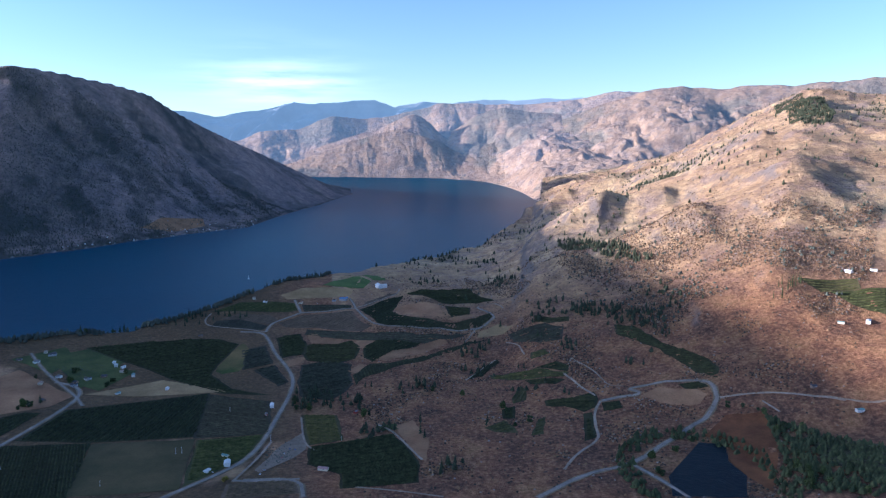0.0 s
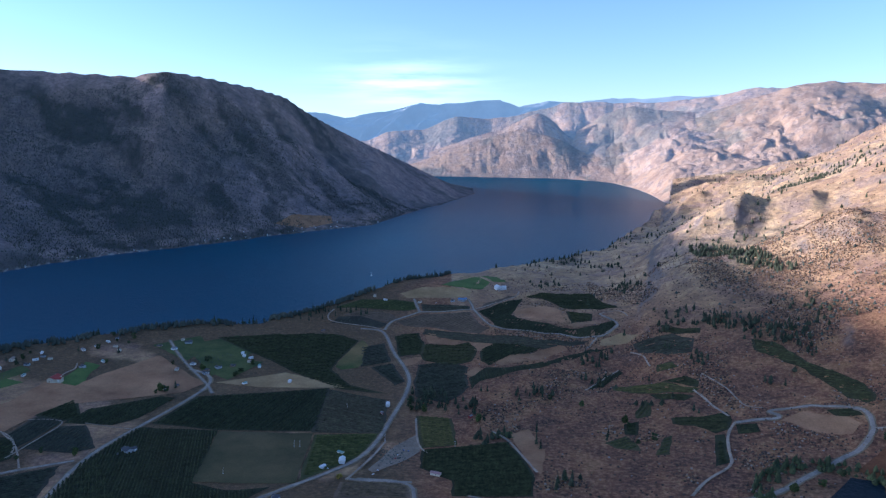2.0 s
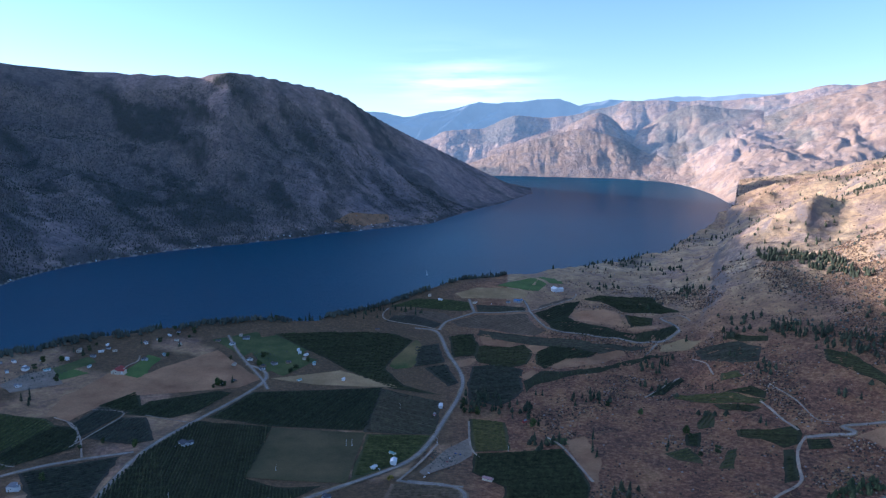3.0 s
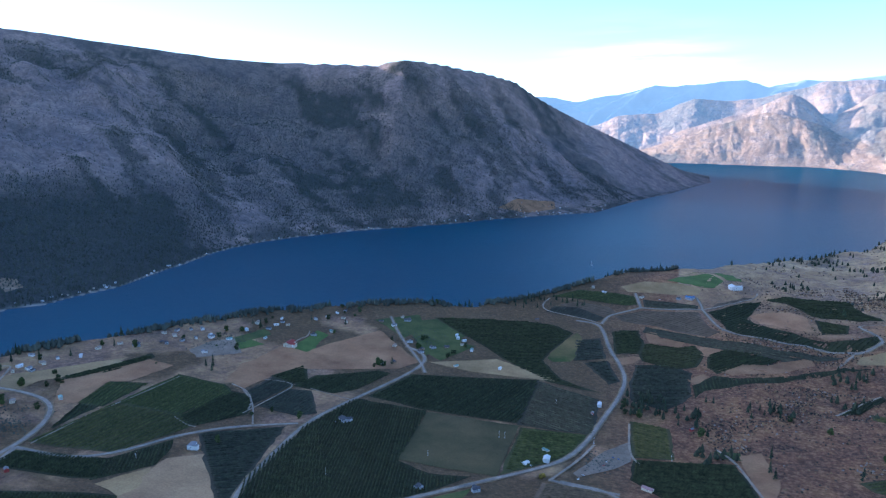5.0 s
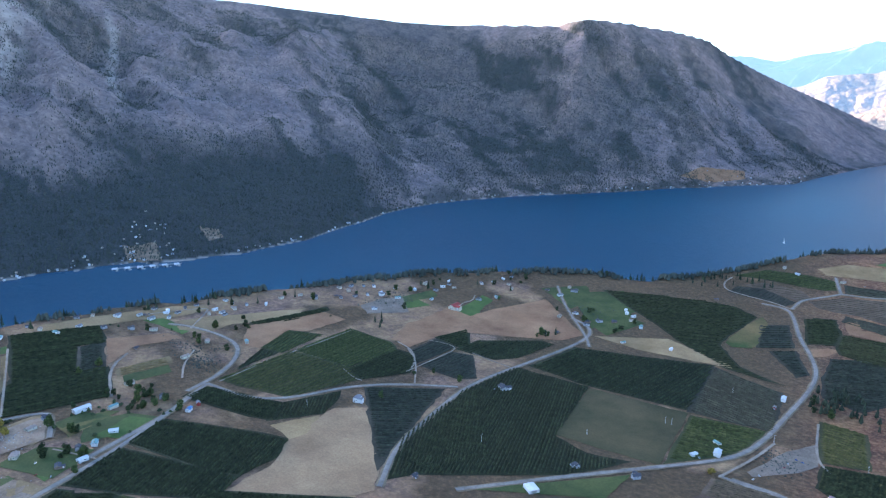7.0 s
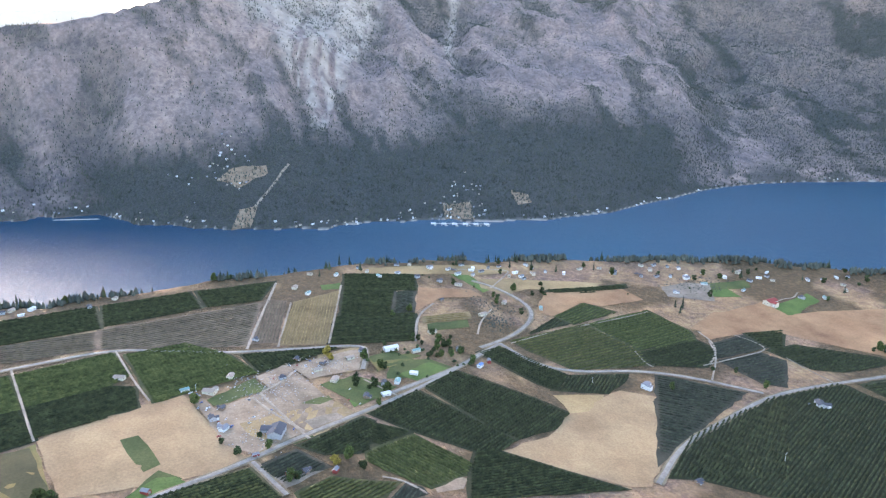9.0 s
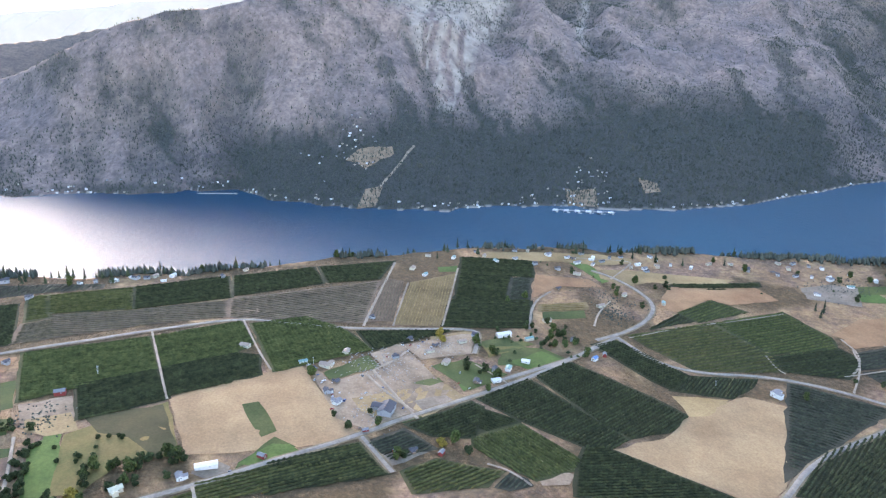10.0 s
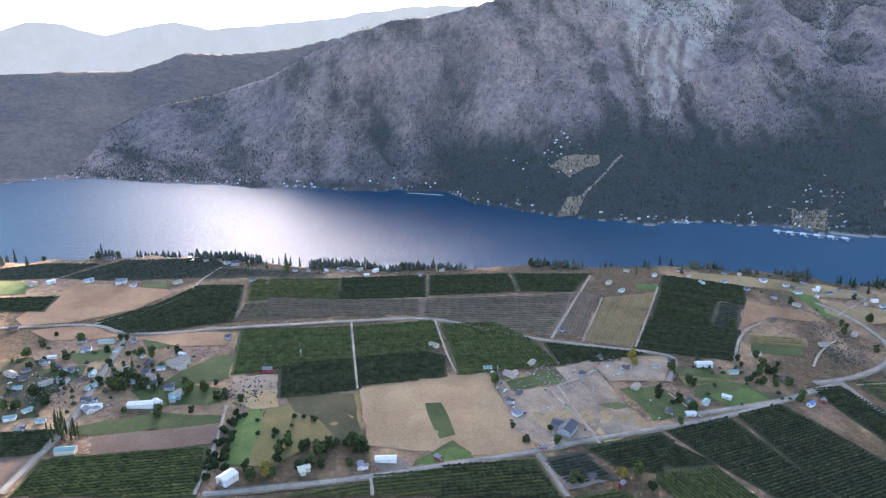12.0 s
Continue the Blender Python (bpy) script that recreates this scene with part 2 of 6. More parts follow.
def ground_material():
    mat, n, l, b = node_material("ground", 0.95)
    big, mid, fine = noise_node(n, l, 0.006, 5), noise_node(n, l, 0.035, 6, 0.65), noise_node(n, l, 0.3, 4, 0.75)
    brown = ramp(n, l, mid, [(0.32, (0.10, 0.045, 0.030)), (0.48, (0.25, 0.108, 0.055)), (0.58, (0.38, 0.18, 0.08)), (0.70, (0.50, 0.265, 0.11))])
    sage = ramp(n, l, fine, [(0.42, (0.035, 0.028, 0.022)), (0.52, (0.19, 0.105, 0.065)), (0.62, (0.39, 0.23, 0.125))])
    steppe = mix(n, l, 0.5, brown, sage)
    gold = ramp(n, l, mid, [(0.3, (0.36, 0.235, 0.135)), (0.5, (0.55, 0.38, 0.205)), (0.66, (0.70, 0.51, 0.28))])
    gold = mix(n, l, ramp(n, l, noise_node(n, l, 0.016, 8, 0.72), [(0.50, (0, 0, 0)), (0.60, (0.75, 0.75, 0.75))]), gold, ramp(n, l, fine, [(0.4, (0.20, 0.15, 0.14)), (0.62, (0.44, 0.33, 0.28))]))
    gold = mix(n, l, ramp(n, l, noise_node(n, l, 0.12, 5, 0.75), [(0.46, (0, 0, 0)), (0.66, (0.8, 0.8, 0.8))]), gold, (0.20, 0.155, 0.13))
    base = mix(n, l, attribute(n, "gold"), steppe, gold)
    grass = ramp(n, l, fine, [(0.3, (0.055, 0.042, 0.022)), (0.55, (0.115, 0.076, 0.038)), (0.75, (0.20, 0.125, 0.062))])
    base = mix(n, l, attribute(n, "green"), base, grass)
    slope = ramp(n, l, mid, [(0.32, (0.16, 0.130, 0.125)), (0.5, (0.28, 0.212, 0.185)), (0.7, (0.40, 0.305, 0.255))])
    slope = mix(n, l, 0.4, slope, ramp(n, l, noise_node(n, l, 0.11, 5, 0.7, (1, 1, 0.25)), [(0.4, (0.09, 0.086, 0.092)), (0.62, (0.38, 0.305, 0.27))]))
    slope = mix(n, l, 1.0, slope, ramp(n, l, big, [(0.35, (0.8, 0.82, 0.88)), (0.62, (1.25, 1.18, 1.14))]), "MULTIPLY")
    base = mix(n, l, attribute(n, "slope"), base, slope)
    wood = ramp(n, l, fine, [(0.35, (0.035, 0.043, 0.042)), (0.65, (0.085, 0.092, 0.082))])
    base = mix(n, l, attribute(n, "forest"), base, wood)
    base = mix(n, l, attribute(n, "scree"), base, ramp(n, l, mid, [(0.35, (0.33, 0.275, 0.235)), (0.6, (0.52, 0.44, 0.375))]))
    base = mix(n, l, attribute(n, "beach"), base, (0.40, 0.36, 0.32))
    rock = mix(n, l, ramp(n, l, noise_node(n, l, 0.05, 6, 0.7), [(0.45, (0.10, 0.085, 0.08)), (0.6, (0.27, 0.22, 0.19))]), (0.2, 0.16, 0.14), (0.12, 0.10, 0.09))
    base = mix(n, l, attribute(n, "rock"), base, rock)
    l.new(base, b.inputs["Base Color"])
    bump(n, l, b, noise_node(n, l, 0.05, 8, 0.72), 0.9, 9.0)
    return mat


def water_material(name="lake_water", deep=(0.0005, 0.045, 0.088), light=(0.0005, 0.063, 0.111)):
    mat, n, l, b = node_material(name, 0.3)
    tint = ramp(n, l, noise_node(n, l, 0.0016, 4, 0.5), [(0.35, deep), (0.65, light)])
    l.new(tint, b.inputs["Base Color"])
    b.inputs["IOR"].default_value, b.inputs["Specular IOR Level"].default_value = 1.33, 0.11
    bump(n, l, b, noise_node(n, l, 0.09, 7, 0.7), 0.7, 1.7)
    return mat


GROUND, WATER = ground_material(), water_material()


def sheet(name, verts, faces, mat, smooth=True):
    me = bpy.data.meshes.new(name)
    me.vertices.add(len(verts))
    me.vertices.foreach_set("co", np.asarray(verts, np.float32).ravel())
    faces = np.asarray(faces, np.int32)
    k = faces.shape[1]
    me.loops.add(faces.size)
    me.loops.foreach_set("vertex_index", faces.ravel())
    me.polygons.add(len(faces))
    me.polygons.foreach_set("loop_start", np.arange(0, faces.size, k, dtype=np.int32))
    me.polygons.foreach_set("loop_total", np.full(len(faces), k, np.int32))
    me.polygons.foreach_set("use_smooth", np.full(len(faces), smooth))
    me.update()
    me.materials.append(mat)
    return me


def quads(rows, cols, wrap=False):
    i, j = np.meshgrid(np.arange(rows - 1), np.arange(cols if wrap else cols - 1), indexing="ij")
    a, b2 = i * cols + j, i * cols + (j + 1) % cols
    return np.stack([a, a + cols, b2 + cols, b2], -1).reshape(-1, 4)


# ---- the ground: one sheet of rings round the camera path, close-set where the camera looks ----
AZ = np.concatenate([np.arange(-36, 132, 0.16), np.arange(132, 324, 3.0)])
RINGS = np.concatenate([[0.5, 60, 120], np.geomspace(170, 14000, 460)])
rg, tg = np.meshgrid(RINGS, np.radians(AZ), indexing="ij")
gx, gy = MID_X - np.sin(tg) * rg, MID_Y + np.cos(tg) * rg
gz, which, gr, gth, gs = land(gx, gy)
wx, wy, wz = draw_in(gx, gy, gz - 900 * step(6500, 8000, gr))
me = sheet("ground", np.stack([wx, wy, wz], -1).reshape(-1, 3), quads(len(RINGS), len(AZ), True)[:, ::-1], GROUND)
n1, n2 = fbm(gx, gy, 260, 5, 50), fbm(gx, gy, 45, 4, 60)
steep = np.hypot(np.gradient(gz, axis=0) / np.maximum(np.gradient(gr, axis=0), 1), np.gradient(gz, axis=1) / np.maximum(gr * np.gradient(tg, axis=1), 0.5))
stripe = fbm(gth * 26 - 0.34 * gr + 22 * n2, gr * 0.2, 46, 5, 52, 0.6)
patch = step(-0.1, 0.4, stripe + 0.4 * n1 + 0.35 * n2)
masks = {
    "gold": np.maximum(step(640, 1050, gr) * (gth < 9) * (0.6 + 0.4 * step(-0.3, 0.3, n1)), 0.4 * step(9, 18, gth)),
    "green": (which == 0) * step(9, 16, gth) * 0.85 * step(-0.02, 0.28, fbm(gx, gy, 55, 4, 64) + 0.15 * n1 + 0.2 + 0.4 * step(46, 32, gth)),
    "slope": (which == 1) | (which == 2),
    "forest": np.where(which == 1, np.clip((0.62 * patch + 0.45 * step(0.02, -0.16, folds(gth, gr) + 0.16 * n2)) * step(0.0, 0.2, gs) + step(0.36, 0.18, gs + 0.12 * n1) * step(44, 52, gth) * step(97, 90, gth) + step(0.12, 0.04, gs) * step(-0.3, 0.1, n2) * 0.8, 0, 0.95),
                       np.where(which == 2, 0.6, 0.55 * (gr > 1000) * (gth < 0) * step(0.15, 0.4, n1 + 0.4 * n2))),
    "scree": 0.9 * (which == 1) * step(-0.75, -0.2, n2) * step(0.28, 0.36, gs) * step(1.1, 0.95, gs) * step(1.0, 0.6, np.abs(gth - 77 - 1.0 * n2) / (0.5 + 11 * np.clip(gs - 0.30, 0, 1))) * step(0.40, 0.60, ridged(gth * 11 + 14 * n1 + 8 * n2, gs * 14, 7, 3, 71)) + 0.7 * (which == 1) * step(0.45, 0.55, gs) * step(0.9, 0.8, gs) * step(0.45, 0.1, np.abs(gth - 67 - 0.5 * n2)),
    "beach": (which == 1) * step(0.006, 0.002, gs + 0.003 * n2),
    "rock": np.where(which == 0, step(0.55, 0.9, steep) * (gth < 10), 0.0),
}
for key, value in masks.items():
    me.attributes.new(key, "FLOAT", "POINT").data.foreach_set("value", np.asarray(value, np.float32).ravel())
tagged(new("ground", me), "dry brown and golden hills around a long lake", "ground", kind="structure")

wr = np.concatenate([np.linspace(400, 2600, 12), np.geomspace(2700, 7200, 40)])
rg, tg = np.meshgrid(wr, np.radians(np.arange(-14, 200, 1.0)), indexing="ij")
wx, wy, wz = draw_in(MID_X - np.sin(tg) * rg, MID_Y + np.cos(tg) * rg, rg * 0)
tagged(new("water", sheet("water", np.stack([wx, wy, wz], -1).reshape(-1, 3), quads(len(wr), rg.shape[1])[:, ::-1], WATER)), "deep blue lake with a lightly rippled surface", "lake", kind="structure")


from mathutils.geometry import delaunay_2d_cdt

# ---- far ranges, drawn in toward the camera, their blue haze of distance painted in ----
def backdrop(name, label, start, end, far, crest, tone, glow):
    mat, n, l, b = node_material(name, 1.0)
    # painted haze: a bluish base tone here and a steady emission below
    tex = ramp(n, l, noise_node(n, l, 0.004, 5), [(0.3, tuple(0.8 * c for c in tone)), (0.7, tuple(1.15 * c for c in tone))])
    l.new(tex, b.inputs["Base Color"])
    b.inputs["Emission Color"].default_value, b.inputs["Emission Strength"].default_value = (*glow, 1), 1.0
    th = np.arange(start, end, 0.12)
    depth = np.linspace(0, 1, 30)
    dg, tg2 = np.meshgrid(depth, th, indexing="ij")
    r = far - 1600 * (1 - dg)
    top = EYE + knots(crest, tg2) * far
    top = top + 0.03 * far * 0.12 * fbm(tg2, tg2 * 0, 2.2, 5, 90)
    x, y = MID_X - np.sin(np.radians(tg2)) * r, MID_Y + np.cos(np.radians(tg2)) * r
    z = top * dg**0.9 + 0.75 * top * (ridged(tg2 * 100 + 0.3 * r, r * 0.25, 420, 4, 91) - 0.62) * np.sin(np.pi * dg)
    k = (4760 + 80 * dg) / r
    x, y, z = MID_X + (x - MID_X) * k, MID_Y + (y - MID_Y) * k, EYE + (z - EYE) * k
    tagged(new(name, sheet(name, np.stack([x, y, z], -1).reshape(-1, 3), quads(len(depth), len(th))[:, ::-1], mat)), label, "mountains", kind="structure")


backdrop("backdrop", "distant mountain range beyond the lake, blue haze painted as glow", -16, 22, 12500,
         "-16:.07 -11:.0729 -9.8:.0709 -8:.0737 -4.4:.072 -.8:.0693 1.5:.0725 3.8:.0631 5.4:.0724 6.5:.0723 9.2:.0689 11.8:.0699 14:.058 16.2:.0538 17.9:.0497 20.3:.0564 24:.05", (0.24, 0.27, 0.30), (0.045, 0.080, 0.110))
backdrop("backdrop_south", "mountain ridges far to the south, pale haze painted as glow", 88, 131, 9000,
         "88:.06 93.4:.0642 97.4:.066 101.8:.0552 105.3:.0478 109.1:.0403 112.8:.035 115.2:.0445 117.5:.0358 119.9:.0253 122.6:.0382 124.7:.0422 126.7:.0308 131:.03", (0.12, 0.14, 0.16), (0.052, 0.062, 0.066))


# ---- the sunlit hills round the head of the lake: steep spurs that run down to the water, haze painted in as bluish glow ----
def hill_material(name, glow):
    mat, n, l, b = node_material(name, 0.95)
    tone = ramp(n, l, noise_node(n, l, 0.010, 8, 0.7), [(0.36, (0.20, 0.13, 0.085)), (0.5, (0.32, 0.21, 0.125)), (0.64, (0.42, 0.285, 0.17))])
    crag = ramp(n, l, noise_node(n, l, 0.035, 7, 0.78), [(0.42, (0.12, 0.095, 0.085)), (0.56, (0.34, 0.25, 0.19))])
    tone = mix(n, l, ramp(n, l, noise_node(n, l, 0.02, 6, 0.7), [(0.44, (0, 0, 0)), (0.6, (0.85, 0.85, 0.85))]), tone, crag)
    tone = mix(n, l, attribute(n, "wood"), tone, ramp(n, l, noise_node(n, l, 0.06, 4, 0.7), [(0.4, (0.06, 0.07, 0.06)), (0.6, (0.15, 0.15, 0.115))]))
    l.new(tone, b.inputs["Base Color"])
    # emission stands in for haze, stronger on the farther hills
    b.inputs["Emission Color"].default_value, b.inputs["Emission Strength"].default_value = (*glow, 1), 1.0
    bump(n, l, b, noise_node(n, l, 0.03, 8, 0.75), 0.9, 14.0)
    return mat


def far_hills(name, label, start, end, crest_r, crest, seed, glow, shift=0.0):
    """A hillside that climbs from the drawn-in lake shore to a crest fitted by bearings to the camera's view, with side
    ribs and rocky knolls.
    """
    th, f = np.arange(start, end, 0.06), np.linspace(0, 1.2, 170)
    sg, tg2 = np.meshgrid(f, th, indexing="ij")
    lake = knots(HEAD_SHORE, tg2, 1.0) + 120 * fbm(tg2, tg2 * 0, 2.0, 3, seed)
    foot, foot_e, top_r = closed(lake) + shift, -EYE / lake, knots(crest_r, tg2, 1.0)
    crest_e = knots(crest, tg2, 0.5) + 0.0016 * fbm(tg2, tg2 * 0, 1.3, 4, seed + 1)
    tall = np.maximum(crest_e - foot_e, 0.002) * top_r
    r = foot + (top_r - foot) * sg
    x, y = MID_X - np.sin(np.radians(tg2)) * r, MID_Y + np.cos(np.radians(tg2)) * r
    c = np.clip(sg, 0, 1)
    z = EYE + (foot_e + (crest_e - foot_e) * (0.45 * c + 0.55 * c**1.25)) * r
    side = 0.62 - ridged(x + 0.35 * y + 60 * fbm(x, y, 160, 3, seed + 10), y - 0.2 * x, 380, 5, seed + 5, 0.5)
    knoll = 0.6 - ridged(x, y, 70, 4, seed + 6, 0.6)
    body = step(0.0, 0.35, sg) * (1 - 0.8 * step(0.75, 1, sg))
    z = z + body * (0.22 * tall * side + 9 * knoll)
    z = np.where(sg > 1, z - 1.2 * (sg - 1) * tall, z)
    z = np.where(sg < 0.008, z - 8, z)
    grown = step(0.0, 0.4, fbm(x, y, 260, 5, seed + 7) - 0.7 * side + 0.25 * fbm(x, y, 40, 3, seed + 8))
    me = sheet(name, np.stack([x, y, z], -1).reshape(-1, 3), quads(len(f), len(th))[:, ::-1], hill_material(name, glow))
    me.attributes.new("wood", "FLOAT", "POINT").data.foreach_set("value", np.asarray(0.6 * grown, np.float32).ravel())
    tagged(new(name, me), label, "hills", kind="structure")


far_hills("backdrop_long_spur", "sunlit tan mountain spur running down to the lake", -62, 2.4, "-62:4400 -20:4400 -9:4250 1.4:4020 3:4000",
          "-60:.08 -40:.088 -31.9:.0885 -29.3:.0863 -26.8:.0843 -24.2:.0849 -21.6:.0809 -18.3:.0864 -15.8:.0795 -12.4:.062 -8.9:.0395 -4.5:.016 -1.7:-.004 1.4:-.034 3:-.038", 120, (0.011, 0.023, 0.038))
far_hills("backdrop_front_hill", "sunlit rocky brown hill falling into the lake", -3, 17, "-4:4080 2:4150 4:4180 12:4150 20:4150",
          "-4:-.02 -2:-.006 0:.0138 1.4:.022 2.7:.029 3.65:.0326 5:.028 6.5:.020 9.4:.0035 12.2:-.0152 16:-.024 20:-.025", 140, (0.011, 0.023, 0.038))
far_hills("backdrop_middle_hill", "sunlit hill with a bare rounded top, haze painted as glow", -3.5, 11, "-4:4290 12:4290",
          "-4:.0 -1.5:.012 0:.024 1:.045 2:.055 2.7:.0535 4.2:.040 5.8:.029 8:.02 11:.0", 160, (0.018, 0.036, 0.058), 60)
far_hills("backdrop_inner_spur", "sunlit ridge between side valleys, haze painted as glow", -13, 3, "-14:4330 3:4330",
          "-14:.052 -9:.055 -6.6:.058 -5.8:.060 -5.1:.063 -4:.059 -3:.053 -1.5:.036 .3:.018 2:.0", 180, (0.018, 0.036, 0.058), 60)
far_hills("backdrop_hills", "tan mountain slopes above the lake, blue haze painted as glow", -20, 17.5, "-20:4520 18:4520",
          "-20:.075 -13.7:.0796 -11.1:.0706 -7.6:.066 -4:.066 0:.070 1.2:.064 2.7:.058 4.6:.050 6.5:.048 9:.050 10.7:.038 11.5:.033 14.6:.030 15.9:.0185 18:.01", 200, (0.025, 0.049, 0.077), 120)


# ---- helpers for things ----
def height(x, y):
    return land(np.asarray(x, float), np.asarray(y, float))[0]


def spot(x, y):
    return float(height(np.array([x]), np.array([y]))[0])


def at_bearing(th, r):
    return MID_X - math.sin(radians(th)) * r, MID_Y + math.cos(radians(th)) * r


def part(name, bm, material, parent, label=""):
    me = bpy.data.meshes.new(name)
    bm.to_mesh(me)
    bm.free()
    me.materials.append(material)
    ob = new(name, me)
    ob.parent = parent
    return tagged(ob, label)


def box(bm, x0, x1, y0, y1, z0, z1):
    v = [bm.verts.new(p) for p in ((x0, y0, z0), (x1, y0, z0), (x1, y1, z0), (x0, y1, z0), (x0, y0, z1), (x1, y0, z1), (x1, y1, z1), (x0, y1, z1))]
    for f in ((3, 2, 1, 0), (4, 5, 6, 7), (0, 1, 5, 4), (1, 2, 6, 5), (2, 3, 7, 6), (3, 0, 4, 7)):
        bm.faces.new([v[i] for i in f])
    return bm


def boxed(*dims):
    return box(bmesh.new(), *dims)


def tube(bm, p, q, r0, r1, sides=6):
    p, q = Vector(p), Vector(q)
    turn = (q - p).to_track_quat("Z", "Y")
    rings = [[bm.verts.new(c + turn @ Vector((math.cos(k * math.tau / sides) * r, math.sin(k * math.tau / sides) * r, 0))) for k in range(sides)] for c, r in ((p, r0), (q, r1))]
    for k in range(sides):
        bm.faces.new((rings[0][k], rings[0][(k + 1) % sides], rings[1][(k + 1) % sides], rings[1][k]))
    bm.faces.new(rings[1]), bm.faces.new(rings[0][::-1])
    return bm


# ---- materials of fields and things ----
def mottled(name, dark, light, scale=0.08, rough=0.95, fine=0.8, vary=0.0, relief=0.3):
    mat, n, l, b = node_material(name, rough)
    c = ramp(n, l, noise_node(n, l, scale, 6, 0.6), [(0.32, dark), (0.68, light)])
    stain = ramp(n, l, noise_node(n, l, scale * 0.33 if scale < 0.2 else scale, 8, 0.72), [(0.36, (0.76, 0.77, 0.78)), (0.5, (1, 1, 1)), (0.62, (1.14, 1.12, 1.1))])
    c = mix(n, l, 1.0, c, stain, "MULTIPLY")
    grain = ramp(n, l, noise_node(n, l, fine, 3, 0.7), [(0.3, (0.82, 0.82, 0.82)), (0.7, (1.16, 1.16, 1.16))])
    c = mix(n, l, 1.0, c, grain, "MULTIPLY")
    if vary:
        info = n.new("ShaderNodeObjectInfo")
        c = mix(n, l, 1.0, c, ramp(n, l, info.outputs["Random"], [(0, (1 - vary,) * 3), (1, (1 + vary,) * 3)]), "MULTIPLY")
    l.new(c, b.inputs["Base Color"])
    bump(n, l, b, noise_node(n, l, fine, 4, 0.7), relief, 0.4)
    return mat


def plain(name, colour, rough=0.6, metal=0.0):
    mat, n, l, b = node_material(name, rough)
    c = ramp(n, l, noise_node(n, l, 1.3, 4, 0.6), [(0.3, tuple(0.85 * v for v in colour)), (0.7, tuple(min(1.1 * v, 0.9) for v in colour))])
    l.new(c, b.inputs["Base Color"])
    b.inputs["Metallic"].default_value = metal
    return mat


SOILS = {
    "orchard": mottled("orchard_floor", (0.028, 0.031, 0.014), (0.052, 0.052, 0.024)),
    "green_orchard": mottled("green_orchard_floor", (0.042, 0.050, 0.018), (0.080, 0.076, 0.030)),
    "olive_orchard": mottled("olive_orchard_floor", (0.054, 0.056, 0.022), (0.098, 0.082, 0.036)),
    "net_orchard": mottled("grey_orchard_floor", (0.042, 0.040, 0.026), (0.072, 0.062, 0.042)),
    "brown_vineyard": mottled("vineyard_floor", (0.110, 0.076, 0.050), (0.175, 0.122, 0.080)),
    "gold_vineyard": mottled("gold_vineyard_floor", (0.165, 0.114, 0.053), (0.245, 0.170, 0.085)),
    "tan_field": mottled("dry_tan_soil", (0.27, 0.165, 0.088), (0.40, 0.265, 0.145), 0.03),
    "dry_field": mottled("dry_grass", (0.23, 0.120, 0.062), (0.37, 0.212, 0.110), 0.035),
    "dry_gold_field": mottled("dry_gold_grass", (0.250, 0.165, 0.075), (0.370, 0.255, 0.130), 0.04),
    "brown_grass_field": mottled("mown_grass", (0.050, 0.050, 0.020), (0.105, 0.085, 0.040), 0.03),
    "ploughed_field": mottled("ploughed_soil", (0.115, 0.070, 0.050), (0.180, 0.118, 0.082), 0.04),
    "lawn": mottled("lawn_grass", (0.045, 0.068, 0.020), (0.100, 0.112, 0.036), 0.05),
    "bright_lawn": mottled("watered_grass", (0.060, 0.105, 0.024), (0.110, 0.160, 0.042), 0.05),
    "meadow": mottled("patchy_meadow", (0.050, 0.085, 0.020), (0.23, 0.155, 0.062), 0.022),
    "bare_yard": mottled("bare_earth", (0.20, 0.135, 0.088), (0.36, 0.262, 0.178), 0.09),
    "gravel_yard": mottled("gravel", (0.18, 0.138, 0.100), (0.275, 0.220, 0.168), 0.1),
    "reed_bed": mottled("red_reeds", (0.113, 0.046, 0.021), (0.197, 0.084, 0.035), 0.08),
    "court": mottled("green_court_paint", (0.07, 0.16, 0.12), (0.10, 0.21, 0.16), 0.1),
    "pond": water_material("pond_water", (0.004, 0.010, 0.016), (0.008, 0.016, 0.022)),
}
LEAVES = {
    "orchard": mottled("orchard_leaves", (0.028, 0.033, 0.015), (0.060, 0.065, 0.027), 0.25, vary=0.15),
    "green_orchard": mottled("green_orchard_leaves", (0.055, 0.066, 0.022), (0.105, 0.112, 0.038), 0.25, vary=0.15),
    "olive_orchard": mottled("olive_orchard_leaves", (0.062, 0.068, 0.023), (0.115, 0.108, 0.040), 0.25, vary=0.15),
    "net_orchard": mottled("grey_orchard_leaves", (0.040, 0.044, 0.028), (0.078, 0.080, 0.052), 0.25, vary=0.15),
    "brown_vineyard": mottled("vine_leaves", (0.088, 0.074, 0.045), (0.165, 0.122, 0.072), 0.25, vary=0.15),
    "gold_vineyard": mottled("gold_vine_leaves", (0.19, 0.132, 0.052), (0.30, 0.205, 0.085), 0.25, vary=0.15),
}
